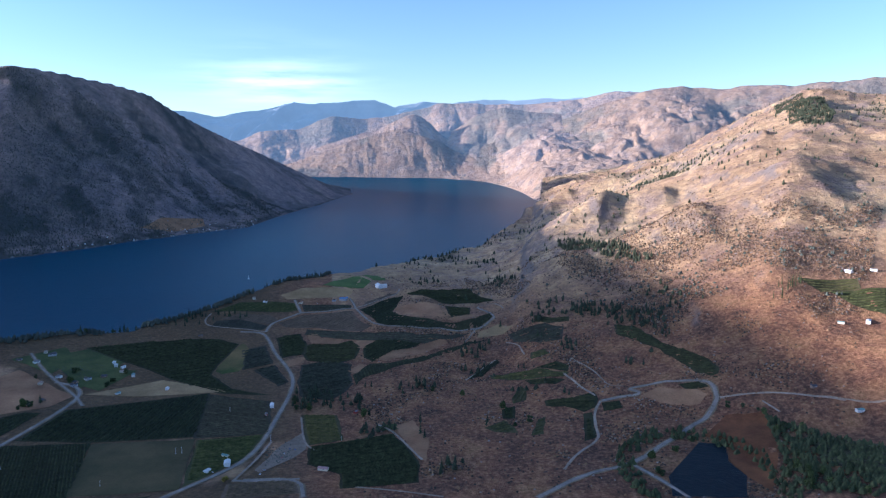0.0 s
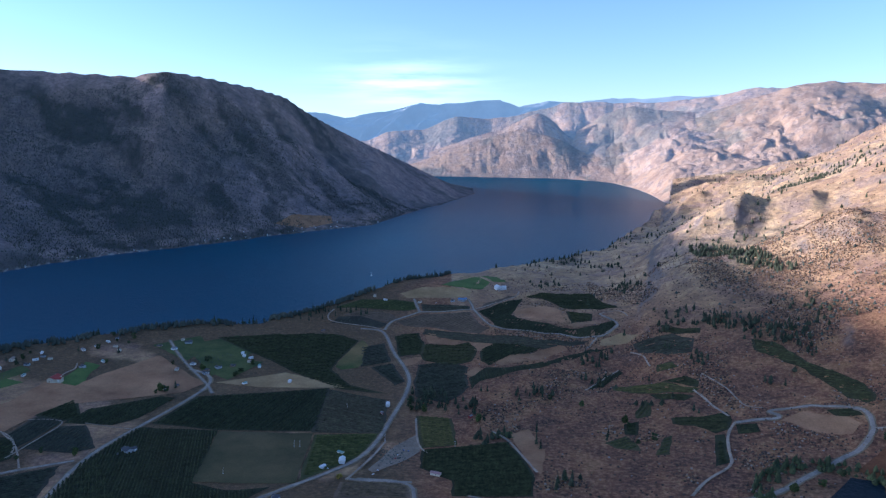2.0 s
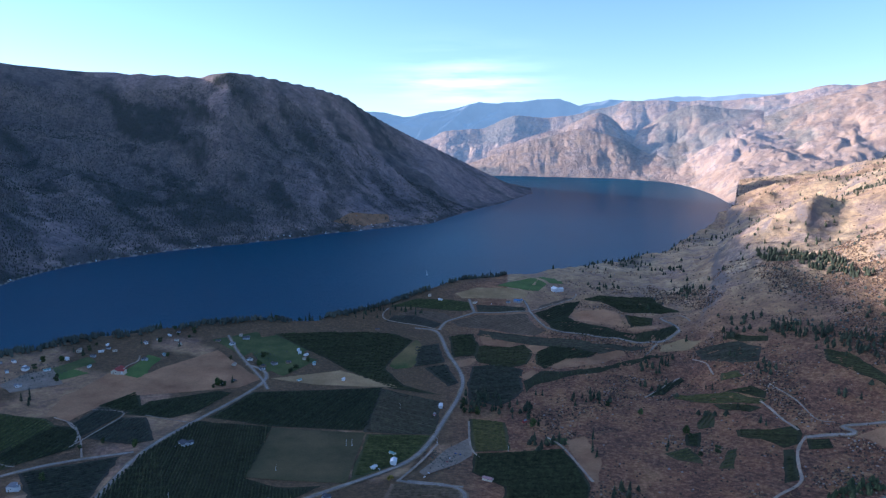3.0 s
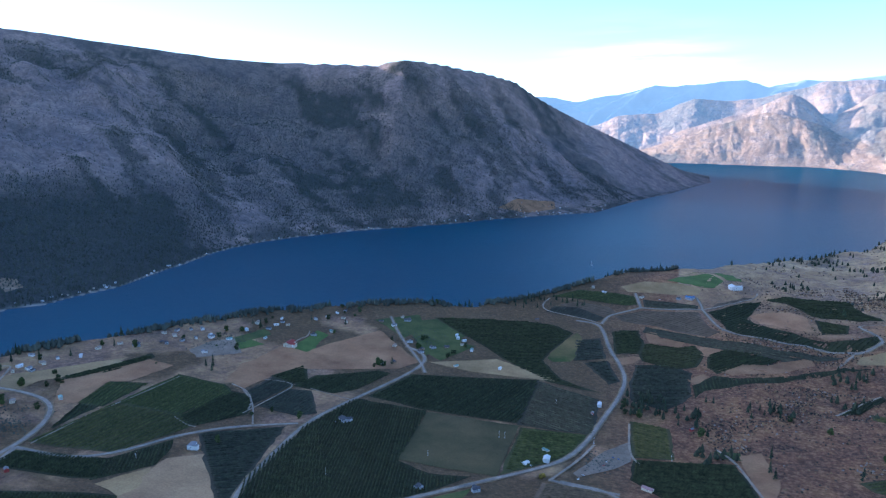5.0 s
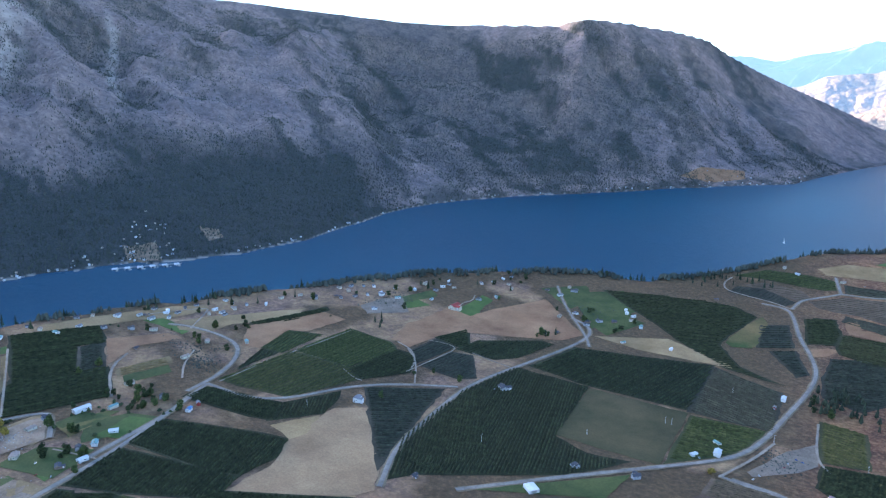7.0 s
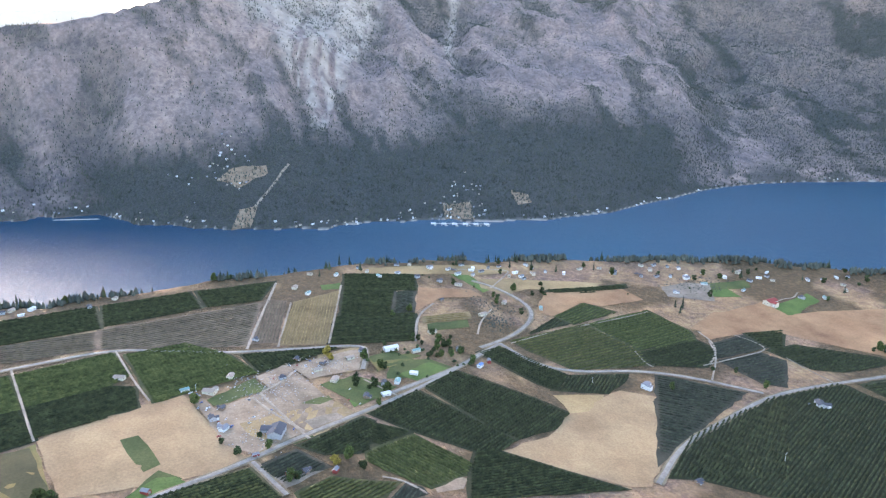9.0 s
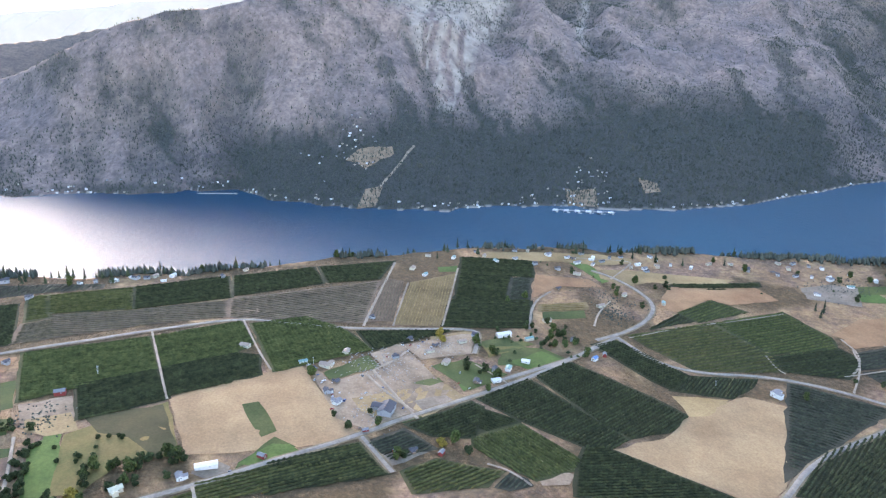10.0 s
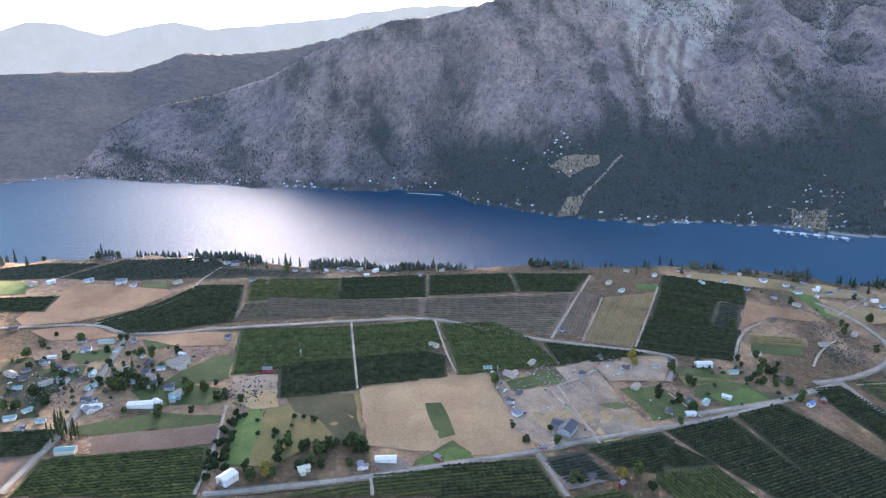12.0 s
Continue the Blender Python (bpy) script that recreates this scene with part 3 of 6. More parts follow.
WORDS = {
    "orchard": ("orchard", "dark green orchard in close straight rows"), "green_orchard": ("orchard", "fresh green orchard in straight rows"),
    "olive_orchard": ("orchard", "olive green orchard with grassy alleys between rows"), "net_orchard": ("orchard", "grey-green young orchard in fine straight rows"),
    "brown_vineyard": ("vineyard", "brownish autumn vineyard in thin rows"), "gold_vineyard": ("vineyard", "golden autumn vineyard in thin rows"),
    "tan_field": ("field", "bare tan field of dry cut stubble"), "dry_field": ("field", "dry brown grass on open ground"),
    "dry_gold_field": ("field", "dry golden grass on open ground"), "brown_grass_field": ("field", "brownish green mown field between orchards"),
    "ploughed_field": ("field", "ploughed brown field with bare soil"), "lawn": ("lawn", "green lawn beside houses and fields"),
    "bright_lawn": ("lawn", "bright green watered lawn"), "meadow": ("meadow", "patchy green and brown meadow"),
    "bare_yard": ("yard", "bare earth building plot with rubble"), "gravel_yard": ("yard", "pale gravel yard beside the road"),
    "court": ("sports_court", "small green painted tennis court"), "reed_bed": ("reeds", "rust red reed bed around a pond"), "pond": ("pond", "small dark pond with still water"),
}


def inside(px, py, poly):
    hit = np.zeros(px.shape, bool)
    for (x0, y0), (x1, y1) in zip(poly, poly[1:] + poly[:1]):
        if y0 != y1:
            hit ^= ((y0 > py) != (y1 > py)) & (px < (x1 - x0) * (py - y0) / (y1 - y0) + x0)
    return hit


def drape(name, poly, mat, lift, pitch=9.0, level=None):
    """A flat patch laid over the ground within a polygon of plan points."""
    rim = []
    for (x0, y0), (x1, y1) in zip(poly, poly[1:] + poly[:1]):
        k = max(1, int(math.hypot(x1 - x0, y1 - y0) / pitch))
        w = [0.9 * vnoise(np.array([x0 + y0 + 3.1 * i]), np.array([0.0]), 6)[0] if i else 0 for i in range(k)]
        rim += [Vector((x0 + (x1 - x0) * i / k + w[i], y0 + (y1 - y0) * i / k + w[i])) for i in range(k)]
    xs, ys = [p.x for p in rim], [p.y for p in rim]
    gx2, gy2 = np.meshgrid(np.arange(min(xs), max(xs), pitch), np.arange(min(ys), max(ys), pitch))
    keep = inside(gx2, gy2, [(p.x, p.y) for p in rim])
    inner = [Vector((x, y)) for x, y in zip(gx2[keep], gy2[keep])]
    edges = [(i, (i + 1) % len(rim)) for i in range(len(rim))]
    verts, _, faces, *_ = delaunay_2d_cdt(rim + inner, edges, [], 1, 0.2)
    vx, vy = np.array([v.x for v in verts]), np.array([v.y for v in verts])
    vz = height(vx, vy) + lift if level is None else np.full(len(vx), level)
    me = sheet(name, np.stack([vx, vy, vz], -1), [f for f in faces if len(f) == 3], mat)
    return new(name, me)


def row_mesh(xy0, xy1, tall, wide, gap):
    """One hedge-like row of small trees from a start to an end, uneven in height and width."""
    length = math.hypot(xy1[0] - xy0[0], xy1[1] - xy0[1])
    k = max(3, int(length / gap))
    f = np.linspace(0, 1, k)
    x, y = xy0[0] + (xy1[0] - xy0[0]) * f, xy0[1] + (xy1[1] - xy0[1]) * f
    nx, ny = -(xy1[1] - xy0[1]) / length, (xy1[0] - xy0[0]) / length
    z = height(x, y)
    rnd = np.random.rand(k, 3)
    beat = 0.72 + 0.28 * (np.arange(k) % 2)
    h, w = tall * beat * (0.75 + 0.45 * rnd[:, 0]), wide * beat * (0.7 + 0.5 * rnd[:, 1])
    h[[0, -1]], w[[0, -1]] = 0.3 * tall, 0.3 * wide
    sway = (rnd[:, 2] - 0.5) * 0.35 * wide
    ring = [(-0.42, 0.1), (-0.5, 0.55), (0.0, 1.0), (0.5, 0.55), (0.42, 0.1)]
    co = np.stack([np.stack([x + nx * (a * w + sway), y + ny * (a * w + sway), z + b * h], -1) for a, b in ring], 1)
    i = np.arange(k - 1)[:, None] * 5 + np.arange(4)[None]
    return co.reshape(-1, 3), np.stack([i, i + 5, i + 6, i + 1], -1).reshape(-1, 4)


SIZES = {"orchard": (1.5, 1.35, 2.15, 1.2), "green_orchard": (1.5, 1.3, 2.2, 1.2), "olive_orchard": (1.5, 1.15, 2.4, 1.3), "net_orchard": (1.3, 0.9, 2.2, 1.4), "brown_vineyard": (1.0, 0.75, 2.2, 2.0), "gold_vineyard": (1.0, 0.75, 2.2, 2.0)}
LAYER = [0]
FIELD_RIMS = []


def field(kind, *poly):
    poly = list(poly)
    LAYER[0] += 1
    name, label = WORDS[kind]
    FIELD_RIMS.append(poly)
    far = math.hypot(poly[0][0] - MID_X, poly[0][1] - MID_Y)
    level = POND + 0.5 if kind == "pond" else None
    ob = drape(name, poly, SOILS[kind], 0.22 + 0.012 * (LAYER[0] % 9), 7.0, level)
    tagged(ob, label, name, group=name + "s on the terrace", kind="structure" if kind == "pond" else "")
    if kind not in LEAVES:
        return ob
    tall, wide, pitch, gap = SIZES[kind]
    if far > 480:
        pitch, gap = pitch * (1.5 if far < 700 else 1.9), gap * 1.5
    (x0, y0), (x1, y1) = poly[0], poly[1]
    a = math.atan2(y1 - y0, x1 - x0)
    ca, sa = math.cos(a), math.sin(a)
    turned = [(x * ca + y * sa, -x * sa + y * ca) for x, y in poly]
    lo, hi = min(v for _, v in turned), max(v for _, v in turned)
    v = lo + 1.4
    while v < hi - 1:
        cuts = sorted(u0 + (u1 - u0) * (v - v0) / (v1 - v0) for (u0, v0), (u1, v1) in zip(turned, turned[1:] + turned[:1]) if (v0 > v) != (v1 > v))
        for u0, u1 in zip(cuts[::2], cuts[1::2]):
            u0, u1 = u0 + 1.5, u1 - 1.5
            if u1 - u0 > 5:
                co, fa = row_mesh((u0 * ca - v * sa, u0 * sa + v * ca), (u1 * ca - v * sa, u1 * sa + v * ca), tall, wide, gap)
                row = new("hedge" if "orchard" in kind else "vine", sheet("hedge", co, fa, LEAVES[kind], False))
                row.parent = ob
        v += pitch
    return ob


ASPHALT = mottled("worn_asphalt", (0.21, 0.18, 0.15), (0.31, 0.272, 0.23), 0.15, 0.9)
DIRT = mottled("dusty_track", (0.25, 0.195, 0.145), (0.37, 0.30, 0.225), 0.12)
VERGE = mottled("dry_verge", (0.15, 0.112, 0.07), (0.25, 0.19, 0.115), 0.1)


def ribbon(name, line, width, mat, lift):
    pts = [Vector(p) for p in line]
    for _ in range(2):
        pts = [pts[0]] + [p for a2, b2 in zip(pts, pts[1:]) for p in (a2 * 0.75 + b2 * 0.25, a2 * 0.25 + b2 * 0.75)] + [pts[-1]]
    fine = []
    for a2, b2 in zip(pts, pts[1:]):
        k = max(1, int((b2 - a2).length / 4))
        fine += [a2 + (b2 - a2) * i / k for i in range(k)]
    fine.append(pts[-1])
    co = []
    for i, p in enumerate(fine):
        d = (fine[min(i + 1, len(fine) - 1)] - fine[max(i - 1, 0)]).normalized()
        w = width / 2 * (1 + 0.12 * math.sin(i * 1.7) * (mat is not ASPHALT))
        co += [(p.x - d.y * o * w, p.y + d.x * o * w) for o in (1, 0.33, -0.33, -1)]
    co = np.array(co)
    z = height(co[:, 0], co[:, 1]) + lift + np.tile([-0.12, 0.05, 0.05, -0.12], len(fine))
    return new(name, sheet(name, np.column_stack([co, z]), quads(len(fine), 4), mat))


def road(kind, width, *line):
    LAYER[0] += 1
    if kind == "road":
        edge = ribbon("road_verge", line, width + 2.2, VERGE, 0.42 + 0.01 * (LAYER[0] % 7))
        tagged(edge, "strip of dry grass along a country road", "verge", kind="structure")
    ob = ribbon("road" if kind == "road" else "farm_track", line, width, ASPHALT if kind == "road" else DIRT, 0.62 + 0.012 * (LAYER[0] % 7))
    tagged(ob, "grey paved country road between orchards" if kind == "road" else "pale dusty farm track between fields", "road", kind="structure")


# ---- the fields ----
field("net_orchard", (-528, -340), (-549, -312), (-549, -262), (-510, -274), (-501, -320))
field("net_orchard", (-508, -273), (-562, -251), (-577, -179), (-554, -156), (-518, -164), (-506, -230))
field("net_orchard", (-516, -164), (-549, -158), (-542, -79), (-532, -78))
field("orchard", (-421, -191), (-452, -171), (-502, -157), (-505, -123), (-433, -102), (-403, -160))
field("green_orchard", (-421, -95), (-442, -29), (-397, -16), (-385, -38), (-360, -77))
field("orchard", (-380, -56), (-397, -17), (-361, -5), (-341, -45))
field("green_orchard", (-441, -30), (-466, 23), (-430, 34), (-416, 23), (-397, -17))
field("orchard", (-398, -18), (-417, 22), (-413, 37), (-387, 39), (-362, -9))
field("tan_field", (-361, -6), (-386, 33), (-398, 60), (-320, 86), (-311, 53), (-309, 9))
field("lawn", (-354, 30), (-357, 38), (-338, 45), (-327, 48), (-322, 41), (-331, 37))
field("lawn", (-302, 32), (-322, 47), (-313, 57), (-297, 31))
field("bare_yard", (-359, -75), (-367, -53), (-346, -45), (-336, -66))
field("lawn", (-340, -109), (-381, -95), (-386, -85), (-356, -76), (-344, -96))
field("meadow", (-329, -46), (-358, -6), (-315, 5), (-308, 3), (-306, -17), (-283, -27), (-282, -38))
field("bright_lawn", (-281, -46), (-328, -54), (-330, -47), (-281, -39))
field("ploughed_field", (-289, -111), (-313, -61), (-295, -57), (-275, -104))
field("lawn", (-296, -125), (-315, -94), (-319, -63), (-313, -61), (-290, -111), (-290, -122))
field("green_orchard", (-269, -123), (-294, -60), (-256, -49), (-243, -119))
field("orchard", (-288, -157), (-294, -130), (-274, -124), (-268, -143))
field("ploughed_field", (-269, -141), (-273, -126), (-247, -121), (-245, -123))
field("dry_field", (-424, -247), (-496, -251), (-491, -177), (-481, -169), (-446, -179), (-420, -208), (-412, -233))
field("dry_field", (-405, -223), (-418, -191), (-400, -161), (-391, -201))
field("bright_lawn", (-500, -315), (-500, -292), (-472, -274), (-469, -292))
field("orchard", (-463, -290), (-470, -246), (-437, -236), (-438, -272))
field("lawn", (-508, -205), (-508, -185), (-493, -178), (-493, -194))
field("olive_orchard", (-288, 13), (-316, 87), (-290, 97), (-273, 17))
field("olive_orchard", (-265, -20), (-284, 17), (-273, 19), (-264, -20))
field("green_orchard", (-461, 27), (-474, 65), (-452, 89), (-419, 105), (-390, 44))
field("orchard", (-448, 95), (-449, 129), (-448, 162), (-417, 103))
field("brown_vineyard", (-463, 104), (-551, 126), (-544, 142), (-463, 122))
field("gold_vineyard", (-458, 121), (-541, 146), (-561, 189), (-455, 154))
field("orchard", (-601, 200), (-586, 265), (-546, 253), (-562, 190))
field("orchard", (-563, 190), (-552, 235), (-499, 214), (-502, 172))
field("net_orchard", (-549, 232), (-549, 252), (-497, 232), (-496, 212))
field("orchard", (-504, 170), (-500, 235), (-450, 218), (-455, 153))
field("gold_vineyard", (-493, 237), (-495, 277), (-481, 273), (-479, 232))
field("lawn", (-478, 235), (-480, 269), (-467, 265), (-465, 231))
field("bright_lawn", (-579, 295), (-579, 311), (-536, 316), (-531, 306), (-560, 301))
field("lawn", (-389, 72), (-411, 100), (-395, 106), (-381, 75))
field("bare_yard", (-396, 64), (-389, 71), (-379, 75), (-394, 107), (-413, 101), (-430, 122), (-382, 136), (-358, 147), (-340, 124), (-339, 109), (-327, 90), (-338, 77))
field("bare_yard", (-426, 122), (-443, 166), (-443, 175), (-413, 166), (-405, 132))
field("lawn", (-396, 136), (-406, 159), (-385, 181), (-375, 169), (-366, 153))
field("bright_lawn", (-402, 186), (-416, 213), (-404, 222), (-389, 197))
field("meadow", (-429, 175), (-431, 205), (-426, 212), (-408, 176))
field("net_orchard", (-315, 87), (-328, 110), (-308, 124), (-299, 98))
field("orchard", (-301, 42), (-316, 87), (-289, 98), (-277, 44))
field("orchard", (-316, 488), (-313, 552), (-211, 606), (-190, 508), (-263, 490))
field("brown_grass_field", (-259, 488), (-189, 504), (-169, 417), (-235, 403))
field("orchard", (-264, 294), (-318, 407), (-321, 478), (-261, 490), (-232, 402), (-206, 398), (-182, 409), (-199, 364), (-253, 301))
field("green_orchard", (-187, 502), (-138, 516), (-140, 473), (-148, 455), (-168, 420))
field("net_orchard", (-212, 603), (-152, 588), (-134, 517), (-191, 505))
field("dry_field", (-425, 481), (-418, 571), (-399, 632), (-322, 583), (-329, 557), (-393, 506))
field("dry_gold_field", (-315, 588), (-265, 633), (-206, 619), (-198, 610), (-272, 590))
field("net_orchard", (-215, 723), (-194, 740), (-174, 689), (-200, 668))
field("net_orchard", (-189, 668), (-171, 684), (-147, 638), (-154, 625))
field("orchard", (-182, 770), (-163, 778), (-147, 724), (-169, 703))
field("olive_orchard", (350, 675), (402, 665), (396, 647), (360, 650))
field("green_orchard", (367, 650), (419, 643), (393, 600), (375, 624))
field("net_orchard", (255, 467), (296, 439), (268, 395), (245, 424))
field("reed_bed", (192, 486), (216, 511), (244, 503), (240, 477), (221, 436), (203, 404), (196, 425), (194, 447), (203, 474))
field("pond", (184, 477), (202, 474), (193, 447), (196, 425), (184, 396), (139, 398), (145, 424))
field("dry_field", (-825, 1886), (-807, 1992), (-730, 2108), (-701, 2042), (-753, 1908))
field("bare_yard", (-1014, 140), (-1072, 159), (-1074, 186), (-1010, 166))
field("bare_yard", (-1050, 597), (-1020, 617), (-986, 605), (-985, 579))
field("bare_yard", (-1037, 469), (-1015, 510), (-945, 486), (-971, 449))
field("bare_yard", (-1162, 135), (-1187, 162), (-1184, 216), (-1162, 216), (-1130, 164))
field("olive_orchard", (-437, 283), (-452, 358), (-399, 373), (-377, 365), (-383, 305), (-418, 288))
field("green_orchard", (-452, 358), (-466, 428), (-421, 436), (-405, 428), (-400, 371))
field("orchard", (-399, 369), (-406, 429), (-388, 432), (-376, 422), (-364, 402), (-378, 363))
field("orchard", (-446, 304), (-470, 342), (-455, 347), (-444, 305))
field("green_orchard", (-471, 340), (-491, 382), (-467, 400), (-452, 348))
field("orchard", (-528, 364), (-519, 445), (-510, 441), (-509, 398), (-518, 363))
field("orchard", (-424, 250), (-432, 273), (-378, 298), (-360, 276), (-373, 268))
field("orchard", (-361, 273), (-379, 293), (-371, 341), (-361, 331), (-348, 308))
field("orchard", (-382, 196), (-401, 227), (-356, 259), (-333, 271), (-318, 253), (-312, 225), (-325, 216))
field("orchard", (-357, 153), (-381, 192), (-312, 226), (-304, 211), (-305, 198), (-333, 171))
field("orchard", (-349, 152), (-332, 174), (-318, 144))
field("green_orchard", (-331, 172), (-295, 193), (-287, 186), (-280, 163), (-296, 150), (-310, 140), (-319, 142))
field("orchard", (-308, 197), (-308, 208), (-257, 259), (-268, 176), (-292, 187))
field("dry_gold_field", (-355, 272), (-348, 305), (-332, 282), (-332, 270), (-342, 272))
field("tan_field", (-304, 210), (-312, 244), (-333, 268), (-351, 319), (-338, 337), (-273, 288), (-257, 271), (-260, 258))
field("net_orchard", (-367, 358), (-328, 403), (-295, 333), (-279, 301), (-271, 285))
field("orchard", (-270, 293), (-292, 323), (-311, 384), (-316, 424), (-243, 349), (-256, 297), (-261, 283))
field("net_orchard", (-398, 434), (-403, 474), (-378, 473), (-374, 418))
field("orchard", (-406, 473), (-400, 512), (-369, 480), (-379, 471))
field("net_orchard", (-372, 418), (-375, 460), (-358, 469), (-325, 435), (-334, 422))
field("dry_gold_field", (-561, 315), (-555, 349), (-531, 411), (-519, 418), (-525, 363), (-530, 351), (-526, 327))
field("dry_field", (-484, 331), (-519, 360), (-509, 434), (-484, 438), (-481, 393), (-491, 379), (-471, 340))
field("dry_field", (-554, 255), (-540, 298), (-523, 304), (-527, 266), (-504, 236))
field("dry_field", (-425, 439), (-446, 481), (-437, 525), (-415, 527), (-402, 513), (-406, 460), (-418, 443))
field("dry_gold_field", (-611, 224), (-609, 271), (-599, 320), (-580, 309), (-586, 267), (-599, 221))
field("olive_orchard", (-521, -112), (-536, -57), (-488, -48), (-483, -101))
field("orchard", (-535, -59), (-558, 7), (-509, 14), (-488, -50))
field("orchard", (-558, 8), (-580, 73), (-540, 80), (-511, 12))
field("orchard", (-580, 74), (-593, 142), (-548, 123), (-541, 80))
field("brown_vineyard", (-481, -101), (-486, -51), (-505, 11), (-472, 14), (-460, -32), (-440, -89))
field("brown_vineyard", (-507, 10), (-546, 124), (-460, 102), (-471, 12))
field("lawn", (-231, 305), (-202, 348), (-175, 393), (-171, 358))
field("ploughed_field", (-141, 386), (-133, 426), (-98, 431), (-97, 425))
field("lawn", (-424, 188), (-420, 215), (-405, 226), (-396, 194), (-397, 178))
field("lawn", (-502, 502), (-492, 560), (-477, 553), (-486, 506))
field("bright_lawn", (-440, 545), (-450, 592), (-433, 589), (-423, 542))
field("lawn", (-370, 647), (-363, 700), (-315, 660), (-326, 601))
field("orchard", (-376, 467), (-378, 498), (-341, 543), (-328, 543), (-331, 495), (-341, 475))
field("lawn", (-388, 671), (-354, 714), (-316, 676), (-329, 626))
field("olive_orchard", (-517, -124), (-524, -110), (-477, -95), (-466, -109))
field("brown_vineyard", (-465, -110), (-476, -93), (-442, -81), (-432, -105))
field("lawn", (-373, -178), (-385, -157), (-372, -145), (-360, -163))
field("lawn", (-352, -184), (-360, -159), (-342, -151), (-336, -170))
field("lawn", (-334, -119), (-345, -94), (-345, -74), (-331, -70), (-319, -102))
field("brown_grass_field", (-358, -208), (-368, -196), (-335, -158), (-303, -149), (-297, -162))
field("lawn", (-399, -147), (-406, -133), (-390, -122), (-383, -135))
field("dry_field", (-400, -152), (-412, -126), (-415, -94), (-396, -94), (-390, -119))
field("orchard", (-331, 109), (-355, 151), (-348, 157), (-317, 145), (-319, 122))
field("bright_lawn", (-576, 175), (-579, 193), (-564, 189), (-564, 174))
field("lawn", (-431, 176), (-437, 195), (-421, 205), (-412, 178))
field("lawn", (-377, 126), (-382, 138), (-376, 139), (-372, 129))
field("lawn", (-421, 656), (-390, 697), (-363, 671), (-367, 629))
field("lawn", (-325, 606), (-319, 653), (-297, 652), (-308, 598))
field("dry_gold_field", (-214, 896), (-191, 922), (-150, 933), (-122, 926), (-123, 906), (-152, 895), (-202, 884))
field("bright_lawn", (-166, 936), (-154, 973), (-126, 1018), (-104, 991), (-110, 937), (-121, 933), (-151, 936))
field("bright_lawn", (-154, 983), (-136, 1031), (-102, 1067), (-82, 997), (-102, 1000), (-127, 1048))
field("green_orchard", (-283, 831), (-258, 866), (-215, 875), (-188, 872), (-181, 850), (-194, 842), (-250, 838))
field("brown_vineyard", (-265, 812), (-248, 831), (-211, 831), (-197, 816), (-204, 802), (-234, 811))
field("net_orchard", (-271, 784), (-268, 805), (-243, 814), (-204, 797), (-211, 783), (-234, 785))
field("net_orchard", (-180, 867), (-147, 869), (-117, 869), (-116, 852), (-173, 846))
field("brown_vineyard", (-197, 807), (-170, 836), (-113, 844), (-98, 808), (-83, 793), (-93, 780), (-113, 783), (-148, 796), (-185, 795))
field("orchard", (-104, 848), (-78, 898), (-54, 918), (-58, 868), (-63, 846), (-44, 819), (-24, 810), (-8, 797), (14, 790), (39, 799), (57, 831), (60, 798), (47, 785), (36, 776), (2, 775), (-42, 778), (-75, 794), (-88, 821))
field("brown_vineyard", (-105, 856), (-99, 890), (-73, 925), (-61, 924), (-85, 892))
field("orchard", (-52, 922), (-28, 930), (31, 953), (67, 885), (43, 873), (2, 879), (-28, 910))
field("orchard", (2, 853), (34, 850), (33, 828), (9, 806))
field("orchard", (-188, 762), (-164, 776), (-150, 745), (-148, 715), (-170, 706))
field("net_orchard", (-159, 791), (-86, 776), (-22, 760), (30, 764), (14, 755), (-21, 739), (-58, 745), (-109, 760), (-143, 769), (-159, 775))
field("orchard", (-151, 744), (-119, 744), (-102, 756), (-90, 734), (-92, 703), (-110, 689), (-141, 698), (-148, 713))
field("orchard", (-87, 734), (-71, 753), (-23, 742), (-38, 723), (-58, 713), (-73, 691), (-83, 704))
field("net_orchard", (-145, 686), (-118, 700), (-93, 687), (-91, 658), (-85, 634), (-90, 613), (-100, 593), (-128, 600), (-138, 633))
field("orchard", (-82, 629), (-89, 658), (-75, 687), (-53, 686), (-20, 708), (8, 731), (54, 755), (37, 742), (8, 720), (-20, 697), (-52, 671), (-77, 649))
field("olive_orchard", (-119, 558), (-89, 557), (-76, 504), (-101, 493), (-109, 519))
field("orchard", (-100, 490), (-78, 499), (-39, 515), (-26, 486), (-16, 456), (-16, 426), (-66, 418), (-70, 441), (-95, 458))
field("lawn", (-53, 533), (-38, 536), (-35, 524), (-48, 521))
field("orchard", (21, 642), (35, 672), (55, 697), (58, 690), (39, 657))
field("olive_orchard", (45, 658), (78, 645), (116, 618), (111, 612), (75, 621), (46, 642))
field("orchard", (75, 619), (93, 614), (110, 606), (100, 598), (79, 608))
field("olive_orchard", (89, 687), (103, 684), (106, 668), (87, 671))
field("orchard", (85, 643), (109, 643), (118, 632), (115, 621))
field("olive_orchard", (60, 586), (70, 610), (74, 598), (71, 576), (60, 572))
field("orchard", (49, 559), (61, 566), (58, 537), (48, 538))
field("olive_orchard", (32, 521), (49, 535), (56, 517), (57, 507), (40, 511))
field("olive_orchard", (76, 533), (83, 539), (76, 502), (66, 500))
field("orchard", (86, 569), (108, 567), (129, 575), (130, 560), (125, 547), (114, 541), (101, 553), (86, 559))
field("orchard", (113, 538), (120, 540), (114, 491), (103, 484))
field("orchard", (131, 553), (146, 554), (146, 542), (130, 540))
